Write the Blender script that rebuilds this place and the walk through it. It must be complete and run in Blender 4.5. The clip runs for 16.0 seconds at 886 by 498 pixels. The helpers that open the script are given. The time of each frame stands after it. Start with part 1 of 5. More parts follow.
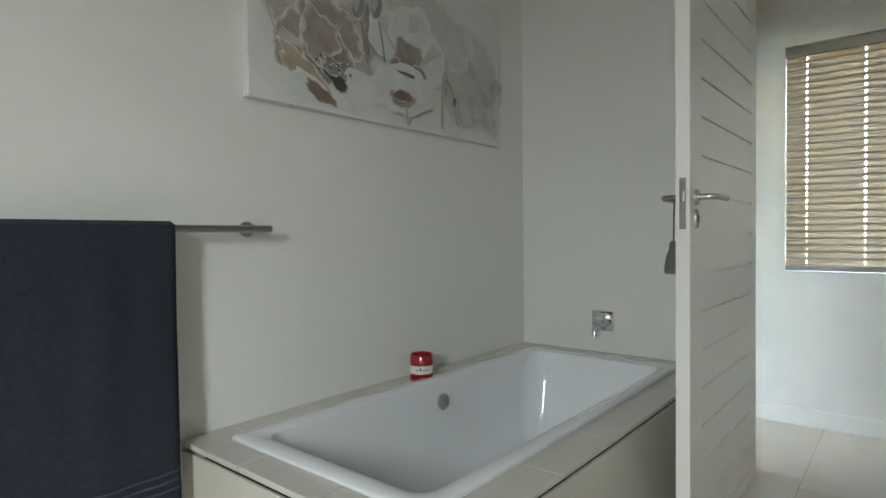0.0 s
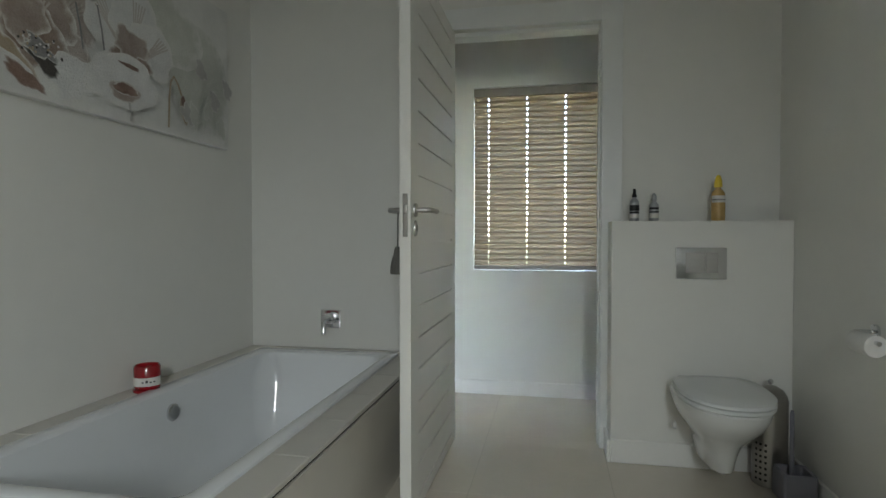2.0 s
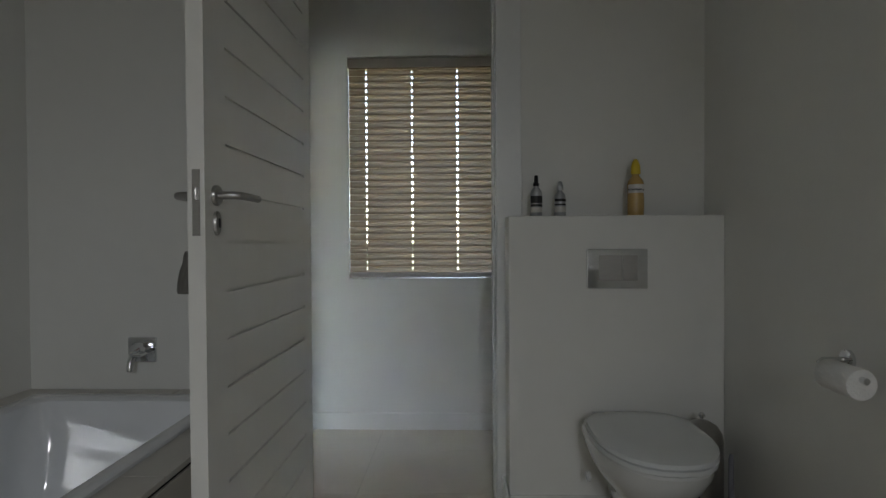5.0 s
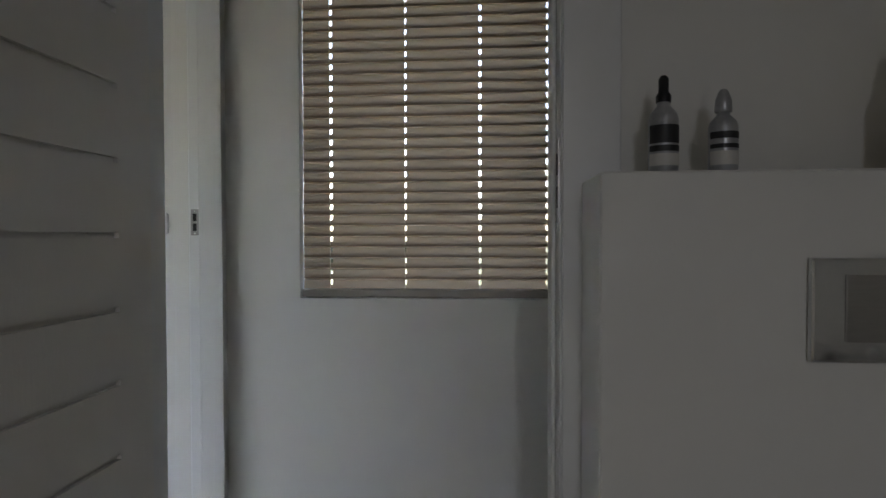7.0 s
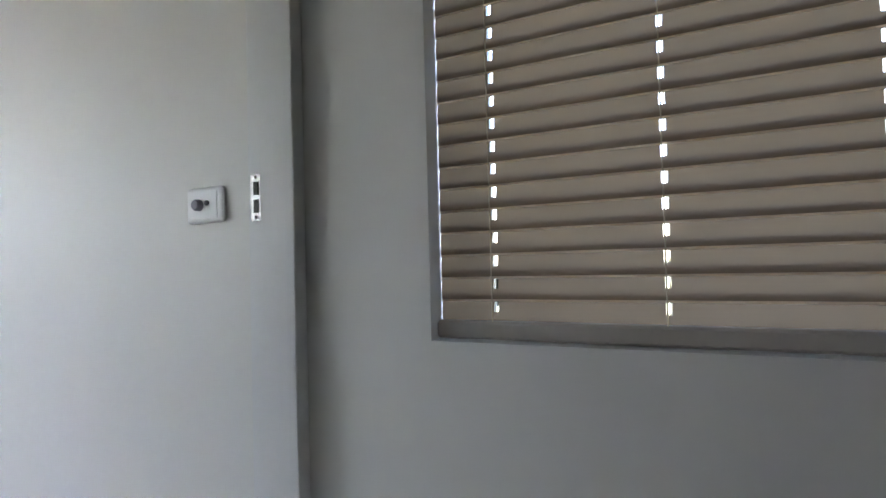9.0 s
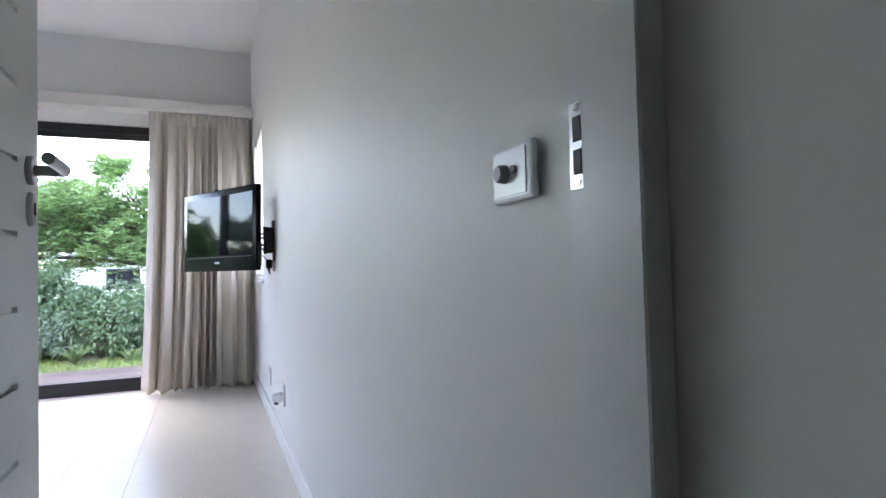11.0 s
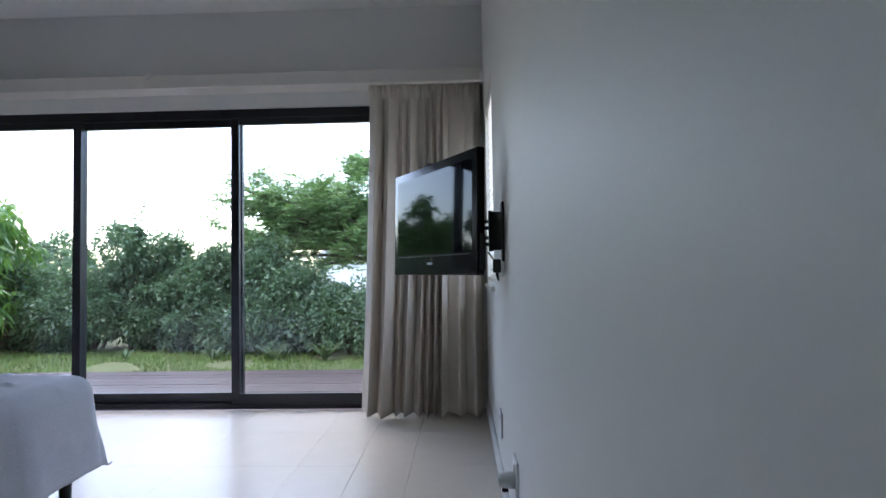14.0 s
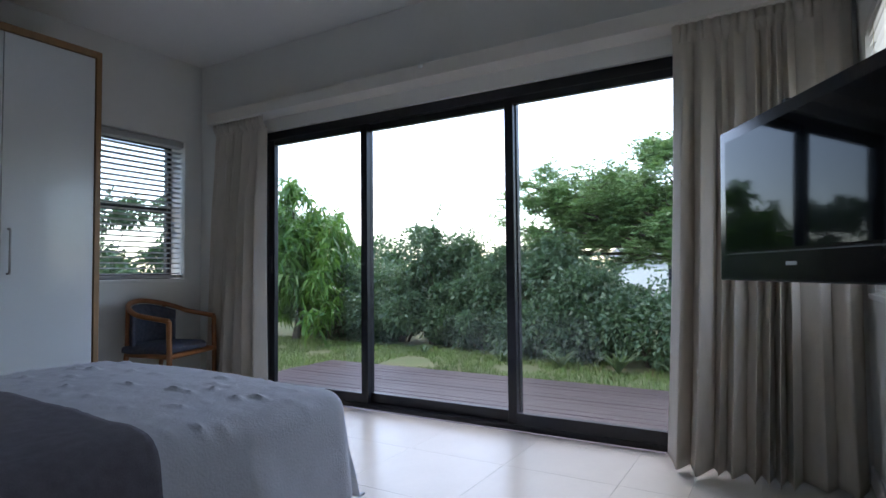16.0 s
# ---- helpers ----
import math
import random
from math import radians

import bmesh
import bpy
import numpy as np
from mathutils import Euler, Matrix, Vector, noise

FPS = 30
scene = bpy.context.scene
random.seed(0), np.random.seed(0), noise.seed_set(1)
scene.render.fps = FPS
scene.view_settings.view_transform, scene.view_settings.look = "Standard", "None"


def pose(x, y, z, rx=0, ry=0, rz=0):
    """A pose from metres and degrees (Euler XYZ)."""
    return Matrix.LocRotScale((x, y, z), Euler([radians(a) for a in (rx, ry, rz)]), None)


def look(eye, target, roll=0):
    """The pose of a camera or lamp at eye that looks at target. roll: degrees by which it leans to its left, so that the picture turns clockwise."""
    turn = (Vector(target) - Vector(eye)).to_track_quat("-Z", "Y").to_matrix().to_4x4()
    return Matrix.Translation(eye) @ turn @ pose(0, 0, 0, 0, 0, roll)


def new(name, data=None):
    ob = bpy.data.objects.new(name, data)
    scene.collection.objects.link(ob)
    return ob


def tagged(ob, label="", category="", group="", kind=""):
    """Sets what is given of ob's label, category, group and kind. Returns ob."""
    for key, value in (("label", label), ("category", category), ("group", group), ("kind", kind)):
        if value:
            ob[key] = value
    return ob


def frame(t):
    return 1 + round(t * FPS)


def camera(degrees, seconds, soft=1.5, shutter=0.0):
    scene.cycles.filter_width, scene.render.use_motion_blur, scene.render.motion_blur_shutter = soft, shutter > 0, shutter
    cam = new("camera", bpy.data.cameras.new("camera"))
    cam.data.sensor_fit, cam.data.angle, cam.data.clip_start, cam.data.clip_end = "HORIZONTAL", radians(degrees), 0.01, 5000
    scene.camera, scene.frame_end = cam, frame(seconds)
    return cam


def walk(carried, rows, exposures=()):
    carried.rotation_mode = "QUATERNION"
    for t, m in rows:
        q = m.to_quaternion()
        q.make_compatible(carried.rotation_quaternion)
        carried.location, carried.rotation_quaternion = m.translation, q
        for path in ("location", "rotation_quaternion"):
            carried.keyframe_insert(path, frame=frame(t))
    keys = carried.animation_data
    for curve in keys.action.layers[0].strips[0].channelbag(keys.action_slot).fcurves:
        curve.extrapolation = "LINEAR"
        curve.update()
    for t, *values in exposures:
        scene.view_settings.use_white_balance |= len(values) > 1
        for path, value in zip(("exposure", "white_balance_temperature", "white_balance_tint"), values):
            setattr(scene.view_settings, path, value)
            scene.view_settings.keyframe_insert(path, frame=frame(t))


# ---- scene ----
cam = camera(76.0, 16.0)
PATH = [
    (0, (0.085, 0.79, 1.002), (-1.189, 2.332, 0.957), -0.6),
    (0.5, (0.084, 0.707, 1.017), (-0.952, 2.417, 0.972), -0.5),
    (1, (0.049, 0.632, 1.021), (-0.721, 2.476, 0.967), -0.1),
    (1.5, (0.057, 0.602, 1.012), (-0.497, 2.524, 0.969), -0.0),
    (2, (0.077, 0.599, 1.016), (-0.305, 2.562, 0.972), -0.0),
    (2.5, (0.105, 0.604, 1.017), (-0.132, 2.59, 0.976), -0.1),
    (3, (0.13, 0.657, 1.022), (-0.005, 2.652, 0.982), -0.2),
    (3.5, (0.143, 0.764, 1.019), (0.06, 2.762, 0.985), -0.1),
    (4, (0.165, 0.891, 1.011), (0.105, 2.89, 0.978), -0.3),
    (6.5, (0.168, 2.105, 1.000), (0.055, 4.101, 0.964), -0.7),
    (7, (0.185, 2.451, 0.995), (0.016, 4.444, 0.955), -0.1),
    (7.5, (0.141, 2.721, 0.97), (-0.057, 4.711, 0.942), -0.4),
    (8, (0.125, 3.017, 0.92), (-0.23, 4.984, 0.97), -0.6),
    (8.5, (0.064, 3.245, 0.92), (-0.454, 5.176, 0.958), -0.8),
    (9, (-0.003, 3.469, 0.919), (-0.934, 5.239, 0.969), -1.5),
    (9.5, (-0.099, 3.642, 0.918), (-1.384, 5.174, 0.966), -1.5),
    (10, (-0.178, 3.777, 0.913), (-1.73, 5.035, 0.991), -1.3),
    (10.2, (-0.212, 3.803, 0.918), (-1.831, 4.976, 0.989), -1.4),
    (12.3, (-0.662, 4.001, 0.939), (-2.648, 4.226, 1.015), -0.8),
    (12.5, (-0.766, 4.02, 0.942), (-2.753, 4.231, 1.016), -0.8),
    (13, (-1.034, 4.066, 0.958), (-3.025, 4.231, 1.028), -0.8),
    (13.5, (-1.256, 4.083, 0.955), (-3.254, 4.142, 1.022), -1.0),
    (14, (-1.517, 4.064, 0.964), (-3.514, 3.999, 1.034), -0.9),
    (14.5, (-1.727, 4.029, 0.96), (-3.711, 3.782, 1.032), -0.9),
    (15, (-1.918, 3.998, 0.97), (-3.846, 3.471, 1.044), -0.8),
    (15.5, (-2.074, 3.958, 0.958), (-3.917, 3.185, 1.035), -0.7),
    (16, (-2.255, 3.901, 0.974), (-3.971, 2.878, 1.055), -0.6),
]
EXPOSURE = [(0, 6.05, 7000, 9), (0.6, 5.7, 7000, 9), (1.5, 5.5, 7000, 9), (3.0, 5.4, 7000, 10), (4.0, 5.1, 7000, 12), (6.5, 4.35, 6950, 20), (7.0, 4.35, 7050, 21), (8.0, 4.6, 7000, 22), (9.0, 4.5, 6800, 22),
            (9.5, 4.3, 6650, 21), (10.2, 4.1, 6500, 20), (12.3, 3.25, 6400, 19), (14.0, 2.55, 6250, 16), (16.0, 2.0, 6300, 15)]
walk(cam, [(t, look(eye, target, roll)) for t, eye, target, roll in PATH], EXPOSURE)

# ---- light ----
world = bpy.data.worlds.new("overcast_sky")
scene.world = world
world.use_nodes = True
wn = world.node_tree.nodes
sky = wn.new("ShaderNodeTexSky")
sky.sky_type = 'NISHITA'
sky.sun_disc = False
sky.sun_elevation = radians(52)
sky.sun_rotation = radians(250)
sky.air_density, sky.dust_density, sky.ozone_density = 1.0, 1.2, 1.0
wn["Background"].inputs["Strength"].default_value = 0.15
world.node_tree.links.new(sky.outputs[0], wn["Background"].inputs["Color"])
sun = new("sun", bpy.data.lights.new("sun", 'SUN'))
sun.data.energy, sun.data.angle, sun.data.color = 0.6, radians(20), (1.0, 0.97, 0.92)
sun.matrix_world = look((0, 0, 30), (0 + 30 * math.cos(radians(52)) * math.sin(radians(250)), -30 * math.cos(radians(52)) * math.cos(radians(250)), 30 - 30 * math.sin(radians(52))))


def area_lamp(name, eye, target, width, height, power, color, spread=180):
    lamp = new(name, bpy.data.lights.new(name, 'AREA'))
    lamp.data.shape, lamp.data.size, lamp.data.size_y = 'RECTANGLE', width, height
    lamp.data.energy, lamp.data.color = power, color
    lamp.data.spread = radians(spread)
    lamp.matrix_world = look(eye, target)
    return lamp


# the bathroom's own window, in the wall behind the start of the walk
for z, h in ((1.53, 0.48), (1.96, 0.26)):
    area_lamp("bathroom_window_daylight", (0.42, -0.93, z), (-0.45, 0.75, z - 1.75), 0.36, h, 0.62 * h, (0.82, 0.925, 1.0), 110)
# daylight standing in the opening behind the drawn bedroom blind
area_lamp("television_window_daylight", (-4.835, 4.39, 1.435), (-4.835, 3.0, 1.3), 0.68, 1.05, 0.9, (0.93, 0.97, 1.0))

# ---- materials ----
def material(name, color, rough=0.5, metal=0.0, vary=0.0, scale=8.0, bump=0.0, bump_scale=60.0, per_object=0.0, coat=0.0, stretch=(1, 1, 1), second=None):
    m = bpy.data.materials.new(name)
    m.use_nodes = True
    nt = m.node_tree
    b = nt.nodes["Principled BSDF"]
    b.inputs["Roughness"].default_value = rough
    b.inputs["Metallic"].default_value = metal
    b.inputs["Coat Weight"].default_value = coat
    b.inputs["Base Color"].default_value = (*color, 1)
    tc = nt.nodes.new("ShaderNodeTexCoord")
    mp = nt.nodes.new("ShaderNodeMapping")
    mp.inputs["Scale"].default_value = stretch
    nt.links.new(tc.outputs["Object"], mp.inputs["Vector"])
    if vary or per_object or second:
        n1 = nt.nodes.new("ShaderNodeTexNoise")
        n1.inputs["Scale"].default_value, n1.inputs["Detail"].default_value = scale, 6
        nt.links.new(mp.outputs[0], n1.inputs["Vector"])
        n2 = nt.nodes.new("ShaderNodeTexNoise")
        n2.inputs["Scale"].default_value, n2.inputs["Detail"].default_value = scale * 7.3, 4
        nt.links.new(mp.outputs[0], n2.inputs["Vector"])
        mean = nt.nodes.new("ShaderNodeMath")
        mean.operation = 'MULTIPLY_ADD'
        nt.links.new(n2.outputs["Fac"], mean.inputs[0])
        mean.inputs[1].default_value = 0.5
        nt.links.new(n1.outputs["Fac"], mean.inputs[2])
        last = mean.outputs[0]
        if per_object:
            oi = nt.nodes.new("ShaderNodeObjectInfo")
            pm = nt.nodes.new("ShaderNodeMath")
            pm.operation = 'MULTIPLY_ADD'
            nt.links.new(oi.outputs["Random"], pm.inputs[0])
            pm.inputs[1].default_value = per_object
            nt.links.new(last, pm.inputs[2])
            last = pm.outputs[0]
        ramp = nt.nodes.new("ShaderNodeMapRange")
        ramp.inputs["From Min"].default_value, ramp.inputs["From Max"].default_value = 0.35, 1.15 + per_object
        nt.links.new(last, ramp.inputs["Value"])
        mix = nt.nodes.new("ShaderNodeMix")
        mix.data_type = 'RGBA'
        lo = [c * (1 - vary) for c in color] if second is None else second
        hi = [min(1, c * (1 + vary)) for c in color] if second is None else color
        mix.inputs["A"].default_value = (*lo, 1)
        mix.inputs["B"].default_value = (*hi, 1)
        nt.links.new(ramp.outputs[0], mix.inputs["Factor"])
        nt.links.new(mix.outputs["Result"], b.inputs["Base Color"])
    if bump:
        nb = nt.nodes.new("ShaderNodeTexNoise")
        nb.inputs["Scale"].default_value, nb.inputs["Detail"].default_value = bump_scale, 5
        nt.links.new(mp.outputs[0], nb.inputs["Vector"])
        bp = nt.nodes.new("ShaderNodeBump")
        bp.inputs["Strength"].default_value, bp.inputs["Distance"].default_value = bump, 0.01
        nt.links.new(nb.outputs["Fac"], bp.inputs["Height"])
        nt.links.new(bp.outputs[0], b.inputs["Normal"])
    return m


def translucent(m, color, weight):
    """Lets part of the light through a thin sheet."""
    nt = m.node_tree
    b = nt.nodes["Principled BSDF"]
    tr = nt.nodes.new("ShaderNodeBsdfTranslucent")
    tr.inputs["Color"].default_value = (*color, 1)
    mx = nt.nodes.new("ShaderNodeMixShader")
    mx.inputs["Fac"].default_value = weight
    nt.links.new(b.outputs[0], mx.inputs[1])
    nt.links.new(tr.outputs[0], mx.inputs[2])
    nt.links.new(mx.outputs[0], nt.nodes["Material Output"].inputs["Surface"])
    return m


WALL = material("wall_paint", (0.79, 0.785, 0.75), 0.52, vary=0.025, scale=2.5, bump=0.025, bump_scale=160)
CEIL = material("ceiling_paint", (0.85, 0.845, 0.82), 0.8, vary=0.02, scale=2, bump=0.05, bump_scale=90)
TRIM = material("white_trim_paint", (0.83, 0.825, 0.80), 0.35, vary=0.03, scale=6, bump=0.04)
DOORP = material("white_door_paint", (0.80, 0.79, 0.755), 0.38, vary=0.03, scale=5, bump=0.05, bump_scale=200, stretch=(1, 1, 0.15))
STEEL_FRAME = material("painted_steel_frame", (0.79, 0.80, 0.79), 0.36, vary=0.03, scale=7, bump=0.03)
TILE = material("cream_porcelain_tile", (0.66, 0.605, 0.52), 0.27, vary=0.045, scale=5, bump=0.015, bump_scale=220, per_object=0.05)
GROUT = material("beige_grout", (0.63, 0.575, 0.49), 0.9, vary=0.1, scale=30)
DECKTILE = material("bath_deck_tile", (0.58, 0.555, 0.51), 0.35, vary=0.06, scale=9, per_object=0.3, bump=0.02)
PANELTILE = material("bath_panel_tile", (0.58, 0.55, 0.49), 0.3, vary=0.05, scale=5, per_object=0.2)
# near-black colour for the shade in the gap below the deck tiles
GAPSHADE = material("gap_shade_black", (0.015, 0.014, 0.013), 0.7)
ENAMEL = material("white_bath_enamel", (0.78, 0.80, 0.82), 0.07, vary=0.02, scale=4, coat=0.4)
CERAMIC = material("white_ceramic", (0.76, 0.77, 0.76), 0.1, vary=0.02, scale=6, coat=0.4)
SEATP = material("white_seat_plastic", (0.72, 0.74, 0.74), 0.22, vary=0.02, scale=6)
CHROME = material("chrome", (0.72, 0.73, 0.74), 0.08, metal=1.0, vary=0.04, scale=20)
BRUSHED = material("brushed_steel", (0.42, 0.41, 0.395), 0.3, metal=1.0, vary=0.08, scale=30, stretch=(1, 1, 8))
RUBBER = material("black_rubber", (0.012, 0.012, 0.013), 0.6)
TOWEL = material("navy_towelling", (0.028, 0.034, 0.055), 0.95, vary=0.3, scale=60, bump=0.9, bump_scale=420)
TOWELBAND = material("towel_band", (0.05, 0.058, 0.085), 0.8, vary=0.2, scale=80, bump=0.4, bump_scale=300)
CANVAS = material("painted_canvas", (0.74, 0.74, 0.72), 0.7, vary=0.1, scale=7, bump=0.25, bump_scale=260)
CANDLE = material("red_candle_glass", (0.30, 0.010, 0.016), 0.2, vary=0.1, scale=20, coat=0.5)
LABEL = material("white_label", (0.72, 0.70, 0.66), 0.6)
INK = material("black_ink", (0.02, 0.02, 0.022), 0.5)
GREYTASSEL = material("grey_tassel_yarn", (0.16, 0.155, 0.14), 0.9, vary=0.25, scale=60, bump=0.7, bump_scale=200, stretch=(3, 3, 0.4))
YELLOW = material("yellow_cap_plastic", (0.75, 0.55, 0.04), 0.35, vary=0.05, scale=20)
AMBER = material("amber_liquid_bottle", (0.55, 0.36, 0.13), 0.15, vary=0.12, scale=14, coat=0.4)
SILVERLABEL = material("silver_bottle", (0.42, 0.43, 0.45), 0.3, metal=0.5, vary=0.25, scale=30)
BLACKPL = material("black_plastic", (0.012, 0.012, 0.014), 0.3, vary=0.2, scale=30)
PAPER = material("toilet_paper", (0.80, 0.79, 0.77), 0.9, vary=0.04, scale=40, bump=0.3, bump_scale=260)
GREYPL = material("grey_lilac_plastic", (0.24, 0.24, 0.28), 0.45, vary=0.06, scale=20)
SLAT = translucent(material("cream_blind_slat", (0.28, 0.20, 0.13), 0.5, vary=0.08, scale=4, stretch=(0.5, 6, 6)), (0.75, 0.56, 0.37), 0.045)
# paler than the slat: the light along its lower edge put into the colour
SLATLITLIP = translucent(material("slat_lit_lip", (0.82, 0.73, 0.60), 0.5, vary=0.05, scale=9), (0.9, 0.76, 0.58), 0.55)
BLINDRAIL = material("taupe_blind_rail", (0.40, 0.365, 0.325), 0.35, vary=0.06, scale=12)
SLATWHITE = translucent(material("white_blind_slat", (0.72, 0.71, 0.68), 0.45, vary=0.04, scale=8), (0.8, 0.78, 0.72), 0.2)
# white slat greyed: its backlit shade is put into the base colour
SLATBACKLIT = material("backlit_open_slat", (0.50, 0.50, 0.49), 0.45, vary=0.04, scale=8)
CORD = translucent(material("cream_cord", (0.62, 0.55, 0.42), 0.8, vary=0.1, scale=40), (0.8, 0.7, 0.5), 0.4)
ALU = material("charcoal_aluminium", (0.022, 0.022, 0.027), 0.35, metal=0.3, vary=0.15, scale=12)
ALUWHITE = material("silver_window_bead", (0.45, 0.45, 0.45), 0.4, metal=0.4)
CURTAIN = translucent(material("oatmeal_curtain_linen", (0.66, 0.60, 0.52), 0.9, vary=0.08, scale=30, bump=0.5, bump_scale=500, stretch=(1, 1, 0.25)), (0.62, 0.54, 0.44), 0.14)
PELMET = material("pelmet_paint", (0.74, 0.70, 0.635), 0.5, vary=0.04, scale=5, bump=0.04)
SPREAD = material("lilac_grey_bedspread", (0.58, 0.595, 0.655), 0.9, vary=0.08, scale=14, bump=0.22, bump_scale=120)
THROW = material("charcoal_plum_throw", (0.155, 0.145, 0.17), 0.92, vary=0.25, scale=30, bump=0.6, bump_scale=350)
BEDBASE = material("bed_base_fabric", (0.30, 0.28, 0.26), 0.9, vary=0.1, scale=40)
WOOD = material("orange_brown_wood", (0.30, 0.115, 0.038), 0.35, vary=0.25, scale=6, stretch=(8, 8, 1), bump=0.06, bump_scale=60)
OAK = material("cupboard_edge_wood", (0.30, 0.17, 0.075), 0.4, vary=0.25, scale=5, stretch=(6, 6, 1), bump=0.05)
UPHOL = material("blue_grey_upholstery", (0.085, 0.09, 0.12), 0.9, vary=0.55, scale=40, bump=0.5, bump_scale=250)
GLOSSWHITE = material("white_gloss_board", (0.70, 0.72, 0.73), 0.16, vary=0.02, scale=3, coat=0.3)
TVPL = material("black_gloss_plastic", (0.008, 0.008, 0.010), 0.24, vary=0.1, scale=10)
TVPL.node_tree.nodes["Principled BSDF"].inputs["Specular IOR Level"].default_value = 0.2
TVBACK = material("black_matt_plastic", (0.014, 0.014, 0.015), 0.5, vary=0.15, scale=40)
SCREEN = material("dark_screen", (0.006, 0.007, 0.010), 0.04)
SCREEN.node_tree.nodes["Principled BSDF"].inputs["Specular IOR Level"].default_value = 0.21
WHITEPL = material("white_plastic", (0.82, 0.82, 0.82), 0.3, vary=0.02, scale=20)
DECKWOOD = material("weathered_red_deck", (0.056, 0.030, 0.034), 0.42, vary=0.3, scale=9, stretch=(6, 0.5, 6), bump=0.3, bump_scale=60, per_object=0.5)
GRASS = material("lawn_blades", (0.15, 0.22, 0.055), 0.8, vary=0.45, scale=1.2)
SOIL = material("lawn_ground", (0.13, 0.18, 0.055), 0.95, vary=0.5, scale=2.0, second=(0.26, 0.205, 0.12), bump=0.5, bump_scale=40)
BARK = material("grey_brown_bark", (0.13, 0.10, 0.075), 0.9, vary=0.3, scale=10, bump=0.6, bump_scale=50)
PLASTER = material("white_house_plaster", (0.72, 0.72, 0.70), 0.8, vary=0.06, scale=1.5)
ROOF = material("grey_roof_sheet", (0.20, 0.20, 0.21), 0.6, vary=0.15, scale=3)


def leaf_material(name, color, other, through_color):
    m = material(name, color, 0.36, vary=0.4)
    nt = m.node_tree
    b = nt.nodes["Principled BSDF"]
    g = nt.nodes.new("ShaderNodeNewGeometry")
    mix = nt.nodes.new("ShaderNodeMix")
    mix.data_type = 'RGBA'
    mix.inputs["A"].default_value, mix.inputs["B"].default_value = (*color, 1), (*other, 1)
    nt.links.new(g.outputs["Random Per Island"], mix.inputs["Factor"])
    nt.links.new(mix.outputs["Result"], b.inputs["Base Color"])
    return translucent(m, through_color, 0.3)


LEAF_HEDGE = leaf_material("dark_hedge_leaf", (0.018, 0.045, 0.020), (0.20, 0.285, 0.16), (0.16, 0.29, 0.10))
LEAF_MANGO = leaf_material("bright_lance_leaf", (0.065, 0.15, 0.028), (0.15, 0.27, 0.055), (0.22, 0.42, 0.07))
LEAF_FEATHER = leaf_material("pale_feathery_leaf", (0.09, 0.19, 0.06), (0.24, 0.35, 0.14), (0.32, 0.50, 0.14))
LEAF_STRAP = leaf_material("grey_strap_leaf", (0.10, 0.16, 0.08), (0.20, 0.24, 0.14), (0.25, 0.35, 0.12))


def glass(name, tint=(0.96, 0.98, 0.98)):
    m = bpy.data.materials.new(name)
    m.use_nodes = True
    nt = m.node_tree
    nt.nodes.remove(nt.nodes["Principled BSDF"])
    tr = nt.nodes.new("ShaderNodeBsdfTransparent")
    tr.inputs["Color"].default_value = (*tint, 1)
    gl = nt.nodes.new("ShaderNodeBsdfGlossy")
    gl.inputs["Roughness"].default_value = 0.02
    lw = nt.nodes.new("ShaderNodeLayerWeight")
    lw.inputs["Blend"].default_value = 0.5
    pw = nt.nodes.new("ShaderNodeMath")
    pw.operation = 'POWER'
    nt.links.new(lw.outputs["Facing"], pw.inputs[0])
    pw.inputs[1].default_value = 5.0
    fr = nt.nodes.new("ShaderNodeMath")
    fr.operation = 'MULTIPLY_ADD'
    nt.links.new(pw.outputs[0], fr.inputs[0])
    fr.inputs[1].default_value, fr.inputs[2].default_value = 0.9, 0.04
    mx = nt.nodes.new("ShaderNodeMixShader")
    nt.links.new(fr.outputs[0], mx.inputs["Fac"])
    nt.links.new(tr.outputs[0], mx.inputs[1])
    nt.links.new(gl.outputs[0], mx.inputs[2])
    nt.links.new(mx.outputs[0], nt.nodes["Material Output"].inputs["Surface"])
    return m


GLASS = glass("window_glass")


# ---- mesh helpers ----
def box(bm, x0, x1, y0, y1, z0, z1, bevel=0.0, seg=2):
    made = bmesh.ops.create_cube(bm, size=1.0)["verts"]
    for v in made:
        v.co = Vector((x0 + (v.co.x + 0.5) * (x1 - x0), y0 + (v.co.y + 0.5) * (y1 - y0), z0 + (v.co.z + 0.5) * (z1 - z0)))
    if bevel:
        edges = list({e for v in made for e in v.link_edges})
        bmesh.ops.bevel(bm, geom=edges, offset=bevel, segments=seg, affect='EDGES', profile=0.5)
    return bm


def tube(bm, points, radius, seg=12, caps=True):
    """A round bar along points; radius may be one number or one for each point."""
    pts = [Vector(p) for p in points]
    radii = radius if isinstance(radius, (list, tuple)) else [radius] * len(pts)
    rings, side = [], None
    for i, p in enumerate(pts):
        d = (pts[min(i + 1, len(pts) - 1)] - pts[max(i - 1, 0)]).normalized()
        if side is None:
            side = d.orthogonal().normalized()
        side = (side - d * side.dot(d)).normalized()
        up = d.cross(side)
        rings.append([bm.verts.new(p + (side * math.cos(a) + up * math.sin(a)) * radii[i]) for a in [2 * math.pi * k / seg for k in range(seg)]])
    for a, b in zip(rings, rings[1:]):
        for k in range(seg):
            bm.faces.new((a[k], a[(k + 1) % seg], b[(k + 1) % seg], b[k]))
    if caps:
        bm.faces.new(list(reversed(rings[0])))
        bm.faces.new(rings[-1])
    return bm


